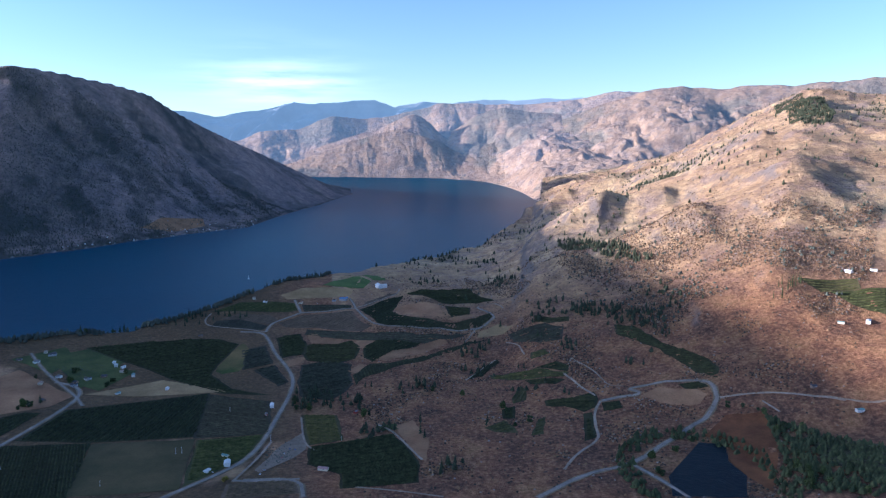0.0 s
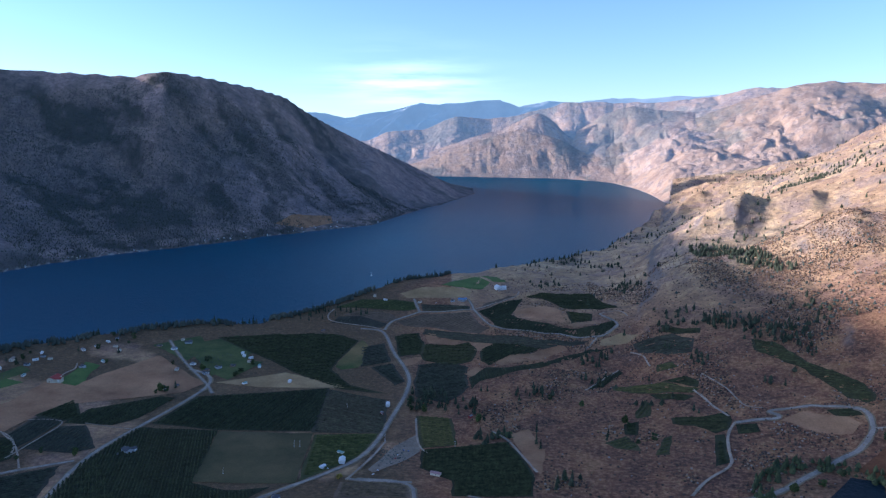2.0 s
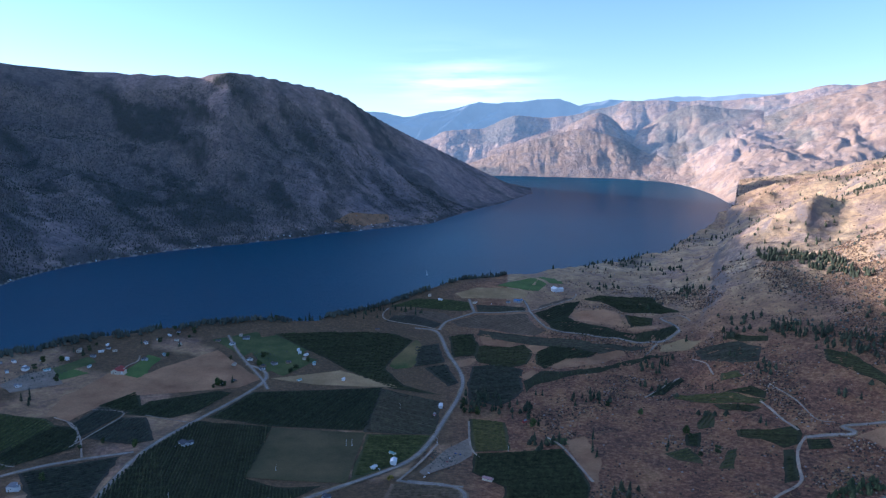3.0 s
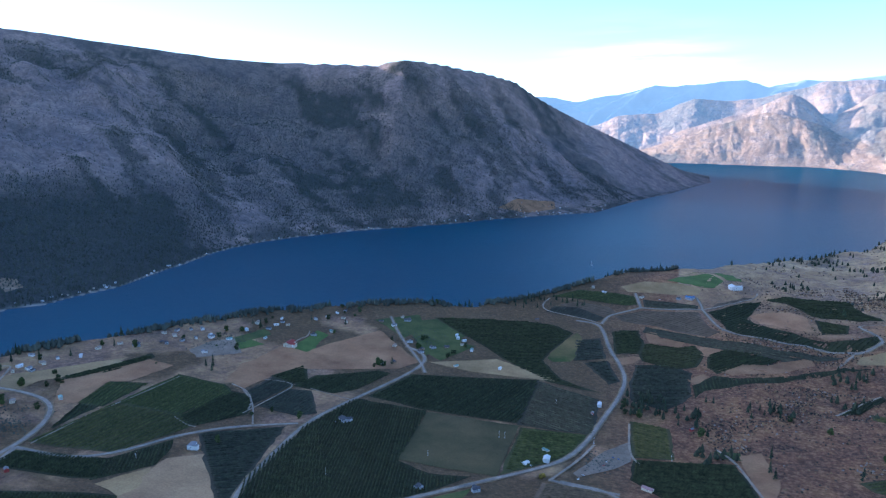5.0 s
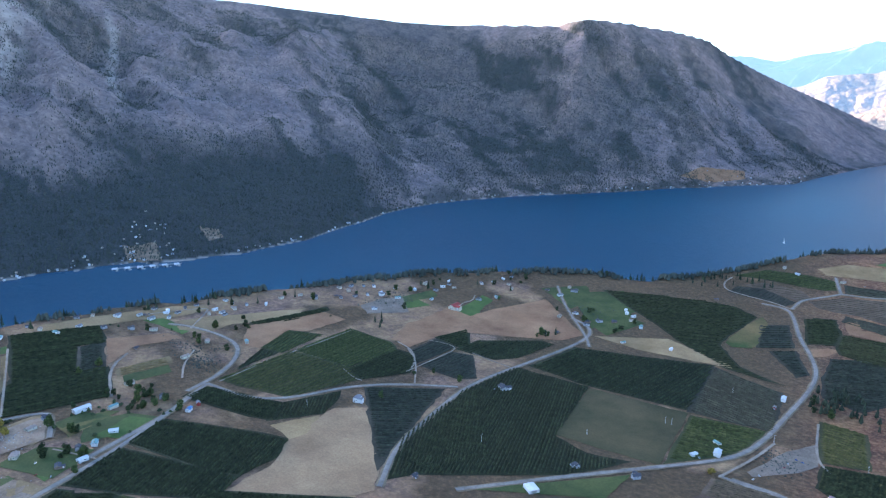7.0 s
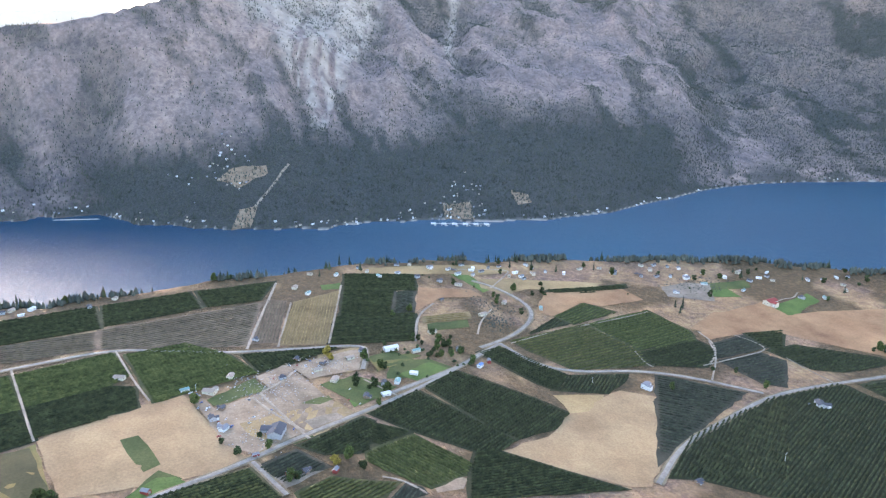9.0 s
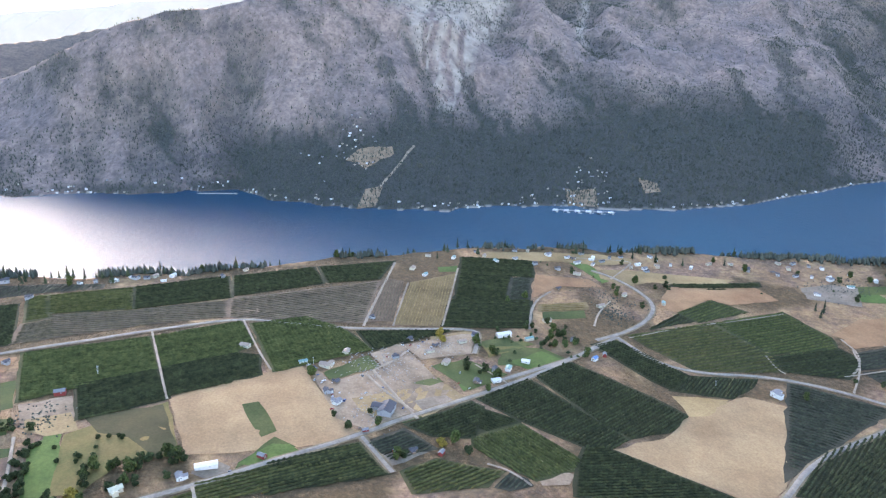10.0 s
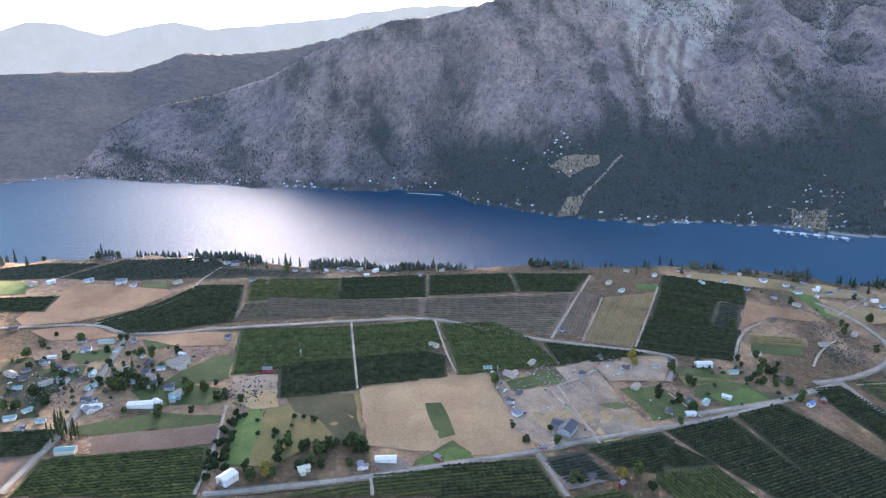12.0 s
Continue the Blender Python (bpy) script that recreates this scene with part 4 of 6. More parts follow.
field("orchard", (179, 711), (196, 697), (209, 645), (235, 595), (235, 572), (228, 558), (217, 577), (209, 617), (197, 649), (175, 685))
field("orchard", (197, 563), (216, 559), (218, 550), (201, 553))
field("net_orchard", (73, 759), (113, 758), (131, 735), (123, 700), (100, 699), (76, 730))
field("orchard", (104, 779), (140, 754), (138, 744), (102, 765))
field("dry_field", (163, 557), (181, 566), (208, 551), (213, 541), (204, 530), (181, 537))
field("dry_gold_field", (-550, 311), (-545, 350), (-532, 350), (-522, 325), (-542, 309))
field("dry_gold_field", (-600, 304), (-597, 330), (-582, 355), (-572, 353), (-571, 316), (-581, 295))
field("dry_gold_field", (-541, 367), (-532, 407), (-526, 426), (-522, 405), (-525, 368))
field("gravel_yard", (-504, 473), (-506, 502), (-496, 522), (-464, 499), (-484, 464))
field("bright_lawn", (-493, 502), (-492, 531), (-463, 529), (-474, 502))
field("bright_lawn", (-432, 526), (-442, 570), (-426, 564), (-415, 538))
field("dry_field", (-414, 438), (-442, 477), (-449, 540), (-415, 538), (-406, 488), (-403, 440))
field("court", (-183, 358), (-180, 367), (-173, 366), (-177, 355))
field("dry_gold_field", (-368, 112), (-374, 141), (-357, 148), (-338, 121), (-354, 109))
field("gravel_yard", (-355, 119), (-361, 138), (-353, 142), (-342, 123))
field("dry_gold_field", (-359, 86), (-367, 107), (-358, 110), (-339, 96), (-345, 90))
field("lawn", (-375, 121), (-381, 134), (-377, 140), (-372, 131))
field("lawn", (-337, 106), (-342, 117), (-338, 121), (-332, 110))
field("dry_gold_field", (-440, 144), (-448, 176), (-419, 171), (-410, 158), (-415, 138))
field("lawn", (-430, 179), (-432, 196), (-419, 193), (-408, 175))
field("bright_lawn", (-394, 143), (-400, 165), (-383, 172), (-372, 158), (-365, 149))
field("bright_lawn", (-281, -48), (-322, -58), (-328, -49), (-316, -43), (-281, -36))
field("bright_lawn", (-301, 32), (-316, 46), (-315, 54), (-310, 58), (-299, 37))
field("gravel_yard", (-295, 13), (-301, 15), (-303, 24), (-299, 29), (-293, 28), (-291, 19))
field("brown_vineyard", (-141, 425), (-109, 433), (-94, 428), (-90, 412), (-138, 403))
field("gravel_yard", (-121, 494), (-110, 519), (-101, 487), (-107, 470), (-124, 444), (-129, 448))
field("dry_field", (-156, 776), (-146, 781), (-139, 765), (-113, 761), (-116, 746), (-146, 750))
field("dry_field", (-97, 753), (-79, 761), (-74, 739), (-87, 730), (-98, 737))
field("dry_field", (-74, 699), (-55, 718), (-35, 723), (-21, 740), (2, 750), (5, 741), (-31, 706), (-59, 693))
field("dry_field", (-165, 692), (-152, 707), (-143, 707), (-148, 687), (-159, 677))
field("dry_field", (-96, 669), (-84, 689), (-79, 681), (-86, 661))
field("dry_field", (-62, 855), (-47, 866), (-9, 881), (2, 811), (-24, 816), (-48, 833))
field("dry_field", (2, 800), (33, 821), (36, 802), (14, 793))
field("dry_gold_field", (41, 771), (63, 784), (81, 778), (68, 764), (38, 757))
field("dry_field", (-38, 530), (-25, 544), (-11, 500), (-12, 461), (-17, 465), (-27, 493))
field("orchard", (-371, 700), (-327, 725), (-276, 747), (-250, 751), (-223, 739), (-227, 677), (-225, 653), (-195, 618), (-154, 603), (-202, 605), (-258, 635), (-290, 657), (-339, 682))
field("meadow", (-220, 743), (-210, 729), (-202, 684), (-202, 664), (-216, 655), (-224, 661), (-226, 680), (-225, 717))
field("olive_orchard", (-291, 102), (-301, 121), (-293, 140), (-289, 152), (-277, 140), (-274, 105))
field("net_orchard", (-277, 142), (-288, 153), (-283, 160), (-277, 161), (-274, 149))
field("bare_yard", (-284, 165), (-291, 177), (-284, 183), (-277, 178), (-277, 165))
field("gravel_yard", (-304, 93), (-307, 102), (-306, 112), (-306, 119), (-298, 106), (-294, 96))
field("dry_gold_field", (-344, -67), (-350, -49), (-333, -41), (-328, -53), (-334, -64))
field("brown_grass_field", (-345, -42), (-355, -8), (-314, 5), (-308, -4), (-325, -18), (-330, -32))

# ---- roads and tracks ----
road("road", 3, (-230, 304), (-204, 352), (-178, 399), (-155, 435), (-140, 463), (-136, 501), (-138, 547), (-138, 598), (-143, 644), (-158, 680), (-178, 715), (-195, 757), (-208, 778), (-232, 775))
road("road", 2.8, (-258, 275), (-286, 313), (-302, 359), (-321, 415), (-321, 477), (-315, 545), (-317, 586), (-331, 605), (-353, 610))
road("road", 3, (-375, 169), (-388, 196), (-405, 231), (-434, 274))
road("road", 2.8, (-434, 274), (-396, 283), (-380, 306), (-374, 348), (-356, 380), (-324, 412))
road("track", 1.3, (-432, 282), (-446, 329), (-451, 367), (-461, 425))
road("track", 1.3, (-348, 391), (-378, 423), (-401, 436))
road("track", 2, (-138, 429), (-132, 468), (-130, 500))
road("road", 2.2, (-412, 674), (-372, 629), (-321, 584), (-304, 562))
road("road", 2.2, (-139, 431), (-121, 430), (-95, 434))
road("road", 2.8, (-259, -48), (-269, -23), (-284, 11), (-300, 43), (-320, 84), (-338, 112), (-360, 155), (-382, 196), (-408, 235), (-424, 258))
road("road", 2.8, (-407, -245), (-410, -232), (-420, -189), (-404, -159), (-411, -125), (-431, -78), (-450, -31), (-469, 19), (-462, 47), (-452, 88), (-450, 127), (-451, 178), (-436, 176), (-413, 167))
road("road", 2.8, (-245, -123), (-268, -125), (-289, -126), (-328, -137), (-368, -148), (-401, -158))
road("track", 2, (-419, -190), (-443, -167), (-483, -155), (-510, -162), (-548, -159))
road("track", 1.3, (-448, -30), (-360, -7))
road("track", 1.3, (-467, 23), (-418, 35), (-393, 43))
road("track", 2, (-587, 140), (-498, 113), (-455, 101))
road("track", 1.5, (-539, 144), (-455, 121))
road("track", 1.5, (-572, 192), (-455, 155))
road("track", 2, (-448, 215), (-495, 233), (-516, 255))
road("track", 1.5, (-452, 265), (-475, 278), (-495, 297))
road("track", 1.5, (-285, 15), (-273, 18))
road("road", 2.2, (-320, 88), (-290, 99))
road("road", 3, (-430, 257), (-442, 286), (-463, 315), (-489, 331), (-518, 329), (-544, 320), (-559, 308))
road("track", 1.8, (-387, 96), (-365, 105), (-344, 117))
road("track", 1.5, (-258, -51), (-290, -56), (-328, -66))
road("road", 3.3, (57, 397), (94, 431), (127, 441), (167, 485), (206, 515), (218, 532))
road("road", 2.8, (127, 441), (137, 424), (149, 396))
road("track", 2.2, (219, 532), (235, 529), (266, 519), (297, 493))
road("track", 1.5, (246, 515), (252, 499))
road("road", 2.5, (-132, 432), (-95, 435), (-87, 406))
road("track", 1.8, (-57, 420), (-28, 414), (0, 404))
road("track", 2, (279, 508), (296, 496), (307, 485), (320, 482))
road("road", 2.6, (-176, 842), (-185, 864), (-192, 882))
road("road", 2.6, (-176, 842), (-199, 812), (-204, 802), (-204, 778))
road("road", 2.6, (-176, 842), (-143, 846), (-110, 854))
road("road", 2.2, (-110, 854), (-115, 876), (-123, 896))
road("road", 2.4, (-110, 854), (-99, 830), (-88, 807), (-80, 796), (-61, 788), (-23, 777), (8, 775), (36, 773), (51, 786), (62, 801), (57, 831), (42, 850))
road("track", 2.2, (-110, 854), (-85, 897), (-59, 925), (-61, 945))
road("track", 2.0, (36, 773), (29, 755), (23, 739))
road("track", 2.0, (42, 850), (55, 858), (71, 849), (74, 835))
road("track", 2.0, (-204, 778), (-227, 785), (-262, 786), (-276, 790), (-283, 806), (-281, 825))
road("track", 1.6, (21, 639), (29, 659), (54, 695))
road("track", 1.6, (69, 739), (80, 716), (83, 688))
road("track", 1.6, (122, 645), (134, 626), (141, 606), (143, 583), (157, 580))
road("track", 2.2, (110, 618), (118, 597), (123, 581), (129, 567))
road("road", 3.0, (218, 532), (222, 549), (218, 559), (198, 569), (192, 575), (176, 574), (156, 575), (168, 560), (148, 560), (131, 556))
road("track", 2.2, (131, 556), (122, 540), (117, 510), (115, 486), (93, 463), (80, 437))
road("track", 2.0, (-53, 534), (-39, 519), (-26, 488), (-15, 463))
road("track", 1.6, (-118, 552), (-105, 497), (-93, 482))
road("track", 1.8, (-391, 101), (-367, 108), (-336, 118))
road("track", 1.4, (-398, 164), (-387, 170), (-374, 177))
road("track", 1.6, (-391, 101), (-405, 117), (-416, 124))
road("track", 1.4, (-417, 440), (-397, 437), (-380, 424), (-368, 407), (-368, 401))
road("track", 1.3, (-368, 407), (-372, 439), (-375, 470), (-390, 470), (-404, 464))
road("track", 1.3, (-361, 472), (-337, 472), (-322, 473))
road("track", 1.4, (-454, 585), (-446, 572), (-448, 562), (-445, 549))
road("track", 1.6, (-539, 317), (-565, 345), (-576, 355), (-585, 323), (-592, 301))
road("track", 1.2, (-400, 367), (-382, 362), (-375, 364))
road("track", 4, (-1185, 254), (-1165, 241), (-1141, 228), (-1099, 199), (-1072, 182))
road("track", 1.4, (-295, 144), (-290, 152), (-283, 157), (-277, 160))


# ---- trees ----
NEEDLES = [mottled("dark_needles", (0.022, 0.035, 0.022), (0.05, 0.07, 0.038), 0.6, vary=0.25), mottled("olive_needles", (0.035, 0.05, 0.025), (0.075, 0.09, 0.045), 0.6, vary=0.25)]
FOLIAGE = [mottled("green_leaves", (0.04, 0.062, 0.02), (0.10, 0.125, 0.04), 0.6, vary=0.25), mottled("dark_leaves", (0.03, 0.045, 0.02), (0.07, 0.09, 0.035), 0.6, vary=0.25),
           mottled("yellow_leaves", (0.20, 0.15, 0.03), (0.34, 0.26, 0.06), 0.6, vary=0.2)]
BARK = plain("bark", (0.12, 0.09, 0.065), 0.95)


def conifer(seed, tall, wide, mat, label):
    rnd = random.Random(seed)
    base = tagged(new("conifer"), label, "tree", "conifers")
    part("trunk", tube(bmesh.new(), (0, 0, -0.6), (0, 0, tall * 0.9), 0.028 * tall, 0.006 * tall), BARK, base)
    bm = bmesh.new()
    tiers = 8
    for k in range(tiers):
        f = k / tiers
        z, r = tall * (0.12 + 0.80 * f), wide * (1 - f) ** 0.85 * rnd.uniform(0.8, 1.1) + 0.12
        for j in range(9):
            if rnd.random() < 0.12:
                continue
            a0 = math.tau * (j + rnd.uniform(-0.3, 0.3)) / 9
            w, reach, drop = 0.42, r * rnd.uniform(0.65, 1.15), rnd.uniform(0.05, 0.11) * tall
            top = bm.verts.new((0.06 * r * math.cos(a0), 0.06 * r * math.sin(a0), z + 0.12 * tall))
            p = bm.verts.new((reach * 0.7 * math.cos(a0 - w), reach * 0.7 * math.sin(a0 - w), z + 0.2 * drop))
            q = bm.verts.new((reach * math.cos(a0), reach * math.sin(a0), z - drop * 0.6))
            s = bm.verts.new((reach * 0.7 * math.cos(a0 + w), reach * 0.7 * math.sin(a0 + w), z + 0.2 * drop))
            bm.faces.new((top, p, q)), bm.faces.new((top, q, s))
    tip = bm.verts.new((0, 0, tall))
    ring = [bm.verts.new((0.25 * math.cos(k * 1.57), 0.25 * math.sin(k * 1.57), tall * 0.88)) for k in range(4)]
    for k in range(4):
        bm.faces.new((tip, ring[k], ring[(k + 1) % 4]))
    part("crown", bm, mat, base)
    return base


def broadleaf(seed, tall, wide, mat, label):
    rnd = random.Random(seed)
    base = tagged(new("broadleaf_tree"), label, "tree", "broadleaf trees")
    bm = tube(bmesh.new(), (0, 0, -0.5), (0, 0, tall * 0.45), 0.035 * tall, 0.02 * tall)
    for k in range(4):
        a0 = k * 1.7 + rnd.random()
        tube(bm, (0, 0, tall * 0.3), (wide * 0.5 * math.cos(a0), wide * 0.5 * math.sin(a0), tall * 0.7), 0.018 * tall, 0.006 * tall, 4)
    part("trunk", bm, BARK, base)
    bm = bmesh.new()
    for _ in range(11):
        a0, e0 = rnd.uniform(0, math.tau), rnd.uniform(-1.2, 1.3)
        c = Vector((wide * 0.6 * math.cos(a0) * math.cos(e0), wide * 0.6 * math.sin(a0) * math.cos(e0), tall * (0.48 + 0.36 * math.sin(e0))))
        rad = wide * rnd.uniform(0.4, 0.62)
        for _ in range(26):
            d = Vector((rnd.gauss(0, 1), rnd.gauss(0, 1), rnd.gauss(0, 1))).normalized()
            m = c + d * rad * rnd.uniform(0.7, 1.05)
            u = d.orthogonal().normalized() * rnd.uniform(0.3, 0.5) * rad
            v = d.cross(u).normalized() * u.length
            d = d * 0.25 * rad
            bm.faces.new([bm.verts.new(m + o) for o in (u - d, v + d * rnd.random(), -u - d, -v + d * rnd.random())])
    part("crown", bm, mat, base)
    return base


TREES = {
    "c": [conifer(1, 11, 2.5, NEEDLES[0], "tall dark green pine with a ragged crown"), conifer(2, 9.5, 2.5, NEEDLES[1], "olive green pine with a ragged crown"), conifer(3, 8.5, 1.9, NEEDLES[0], "slender dark conifer of middling height"), conifer(4, 12, 2.4, NEEDLES[0], "very tall slim dark pine")],
    "b": [broadleaf(5, 5.2, 2.3, FOLIAGE[0], "round green broadleaf tree"), broadleaf(6, 4.2, 2.0, FOLIAGE[1], "dark green broadleaf tree"), broadleaf(7, 6.0, 2.6, FOLIAGE[1], "broad dark green garden tree")],
    "y": [broadleaf(8, 4.6, 2.3, FOLIAGE[2], "small tree with yellow autumn leaves")],
    "p": [conifer(9, 11, 1.2, FOLIAGE[1], "tall narrow dark green poplar")],
    "s": [broadleaf(10, 2.4, 1.5, FOLIAGE[1], "low dark green shrub")],
}
fresh = {id(t) for some in TREES.values() for t in some}
tree_rng = random.Random(11)


def plant(kind, x, y):
    ob = tree_rng.choice(TREES[kind])
    k = tree_rng.uniform(0.7, 1.15)
    m = Matrix.Translation((x, y, spot(x, y) + 0.1)) @ pose(0, 0, 0, 0, 0, tree_rng.uniform(0, 360)) @ Matrix.Diagonal((k, k, k * tree_rng.uniform(0.85, 1.15), 1))
    if id(ob) in fresh:
        fresh.discard(id(ob))
        ob.matrix_basis = m
    else:
        copy_thing(ob, m)


def clumps(text):
    """kind,x,y,radius,count; ..."""
    for item in text.split():
        kind, x, y, rad, count = item.split(",")
        for _ in range(max(1, round(int(count) * (0.5 if kind == "c" else 0.3 if kind == "b" else 1)))):
            a0, d = tree_rng.uniform(0, math.tau), float(rad) * math.sqrt(tree_rng.random())
            plant(kind, float(x) + d * math.cos(a0), float(y) + d * math.sin(a0))


# pines along the edge of the bluff
for k in range(190):
    th = tree_rng.uniform(10, 128)
    if vnoise(np.array([th / 2.2]), np.array([3.0]), 77)[0] > -0.25 + 0.5 * (60 < th < 84):
        x, y = at_bearing(th, float(knots(NEAR_SHORE, th)) + tree_rng.uniform(2, 20))
        plant(tree_rng.choice("cccb"), x, y)
clumps(
    "c,-576,-168,22,9 c,-566,-148,22,7 c,-552,-127,20,9 c,-550,-110,25,9 c,-550,-79,16,6 c,-559,-53,20,6 c,-578,1,12,5 c,-543,-321,4,2 b,-377,-218,18,7 b,-383,-208,12,4 b,-362,-182,10,3 b,-388,-194,14,5 "
    "b,-388,-152,14,5 b,-371,-142,12,4 b,-342,-132,10,6 b,-338,-122,10,6 b,-340,-114,10,6 b,-344,-98,14,6 b,-328,-77,14,9 b,-343,-77,10,6 b,-353,-151,10,4 b,-319,-167,14,5 b,-321,-154,16,8 b,-333,-144,10,3 "
    "b,-314,-167,10,3 b,-334,-57,6,3 b,-320,-85,14,6 b,-291,-28,5,3 b,-295,-21,6,3 b,-297,-15,5,3 b,-302,-5,6,4 b,-305,1,6,3 b,-276,-34,6,3 b,-279,-30,6,2 b,-286,-26,5,2 b,-288,-18,6,3 "
    "b,-292,-13,6,3 b,-294,8,6,3 p,-287,-122,8,6 p,-291,-128,6,4 s,-276,-52,3,3 s,-283,-53,3,3 s,-288,-53,3,3 s,-296,-54,3,3 s,-305,-55,3,3 s,-313,-56,3,3 s,-320,-56,3,3 s,-270,-53,3,3 "
    "s,-278,-54,3,3 s,-287,-56,3,3 s,-297,-57,3,3 s,-307,-58,3,3 s,-311,-40,10,3 s,-311,-32,6,3 s,-323,-25,8,5 b,-431,223,14,9 b,-426,230,12,5 b,-442,219,8,3 b,-413,241,8,4 b,-429,177,6,3 "
    "b,-443,189,6,3 b,-406,176,14,7 b,-392,150,10,4 b,-366,159,7,4 b,-348,94,7,4 b,-331,98,4,2 b,-304,103,5,3 b,-303,107,5,3 b,-310,129,5,2 b,-308,136,5,2 b,-512,311,10,5 b,-495,314,14,6 "
    "b,-456,235,10,5 b,-530,340,16,7 b,-341,75,6,3 b,-333,80,6,3 b,-391,64,5,2 y,-311,125,3,1 y,-436,148,6,2 c,-606,318,10,5 c,-594,349,14,6 c,-588,364,10,6 c,-620,245,8,3 c,-613,189,4,2 "
    "c,-462,451,12,8 c,-257,824,20,16 c,-278,817,16,12 c,-294,799,14,10 c,-308,785,14,8 c,-104,592,14,8 c,-78,574,10,5 c,-343,560,8,3 c,-503,564,8,4 c,-116,603,12,6 b,-353,407,12,7 b,-329,417,6,2 "
    "b,-440,224,18,12 b,-415,241,12,5 b,-517,350,8,5 b,-533,365,6,4 b,-550,284,8,3 b,-130,589,8,5 b,-64,557,8,3 b,-371,612,10,4 b,-349,608,10,4 b,-428,593,8,3 b,-481,501,10,4 b,-301,623,10,5 "
    "b,-349,549,8,5 b,-119,574,8,5 b,-345,354,6,3 b,-499,227,14,6 y,-142,430,3,1 c,-18,621,16,9 c,-37,609,8,4 c,73,964,20,12 c,22,893,14,7 c,68,773,8,4 c,34,703,5,3 c,44,720,5,2 "
    "c,76,659,6,3 c,152,764,18,12 c,161,752,12,7 c,198,709,20,14 c,190,737,8,4 c,207,694,14,8 c,98,711,10,5 c,125,669,8,4 c,33,530,6,3 c,103,578,8,4 c,0,448,8,3 c,-14,509,6,3 "
    "c,-23,536,5,2 c,-69,623,7,3 c,-65,565,10,5 c,215,660,6,3 c,184,611,4,2 b,-353,642,12,6 b,-346,556,6,5 b,-446,657,10,5 b,-311,609,8,5 b,-302,647,6,3 b,-320,-158,8,6 b,-341,-160,6,5 "
    "b,-366,-194,8,4 b,-367,-144,6,4 b,-375,-132,6,5 b,55,554,10,7 b,62,526,8,5 b,-11,610,8,4 b,14,591,6,3 b,146,446,10,7 b,178,486,10,6 b,228,519,10,7 b,245,505,10,7 b,248,481,14,12 "
    "b,238,444,16,14 b,219,420,14,10 b,229,405,16,14 b,244,402,16,12 b,243,380,14,10 b,216,389,12,9 b,158,459,8,5 b,139,430,8,5 p,332,660,8,5 p,342,662,7,5 p,321,650,7,3 "
    "s,-278,-47,2,3 s,-284,-49,2,3 s,-291,-51,2,3 s,-298,-53,2,3 s,-304,-54,2,3 s,-314,-56,2,3 s,-323,-58,2,3 b,-296,-31,3,4 b,-298,-26,3,4 b,-300,-19,3,4 b,-302,-10,3,4 b,-307,-4,3,5 b,-308,1,3,5 b,-306,8,3,5 b,-286,-19,4,7 b,-291,-9,4,7 b,-276,-35,4,5 y,-278,-30,2,1 "
    "b,-434,230,6,9 b,-438,238,6,7 b,-426,221,6,7 b,-334,-130,3,7 b,-336,-122,3,9 b,-336,-114,3,9 b,-343,-130,3,7 b,-344,-120,3,9 p,-289,-126,3,4 p,-287,-120,3,4 b,-379,172,3,6 b,-387,166,3,6 b,-394,158,3,6 ")


# ---- woods, shrubs and far trees that nobody could count ----
def thicket(name, label, x, y, tall, wide, mat, sides=5):
    n = len(x)
    z = height(x, y)
    rnd = np.random.rand(n, 4)
    h, w = tall * (0.6 + 0.7 * rnd[:, 0]), wide * (0.7 + 0.6 * rnd[:, 1])
    a0 = rnd[:, 2:3] * math.tau + np.arange(sides)[None] * math.tau / sides
    jag = 0.75 + 0.5 * np.random.rand(n, sides)
    ring = np.stack([x[:, None] + np.cos(a0) * w[:, None] * jag, y[:, None] + np.sin(a0) * w[:, None] * jag, z[:, None] + h[:, None] * (0.12 + 0.12 * np.random.rand(n, sides))], -1)
    mid = np.stack([x[:, None] + np.cos(a0 + 0.5) * w[:, None] * 0.62 * jag, y[:, None] + np.sin(a0 + 0.5) * w[:, None] * 0.62 * jag, z[:, None] + h[:, None] * (0.5 + 0.15 * np.random.rand(n, sides))], -1)
    foot, top = np.stack([x, y, z - 0.3], -1)[:, None], np.stack([x + 0.1 * w, y, z + h], -1)[:, None]
    co = np.concatenate([foot, ring, mid, top], 1).reshape(-1, 3)
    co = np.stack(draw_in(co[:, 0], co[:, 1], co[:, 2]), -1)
    tri = []
    for k in range(sides):
        j = (k + 1) % sides
        tri += [(0, 1 + j, 1 + k), (1 + k, 1 + j, 1 + sides + k), (1 + j, 1 + sides + j, 1 + sides + k), (1 + sides + k, 1 + sides + j, 1 + 2 * sides)]
    faces = (np.array(tri)[None] + (np.arange(n) * (2 + 2 * sides))[:, None, None]).reshape(-1, 3)
    tagged(new(name, sheet(name, co, faces, mat, False)), label, "trees", kind="stuff")


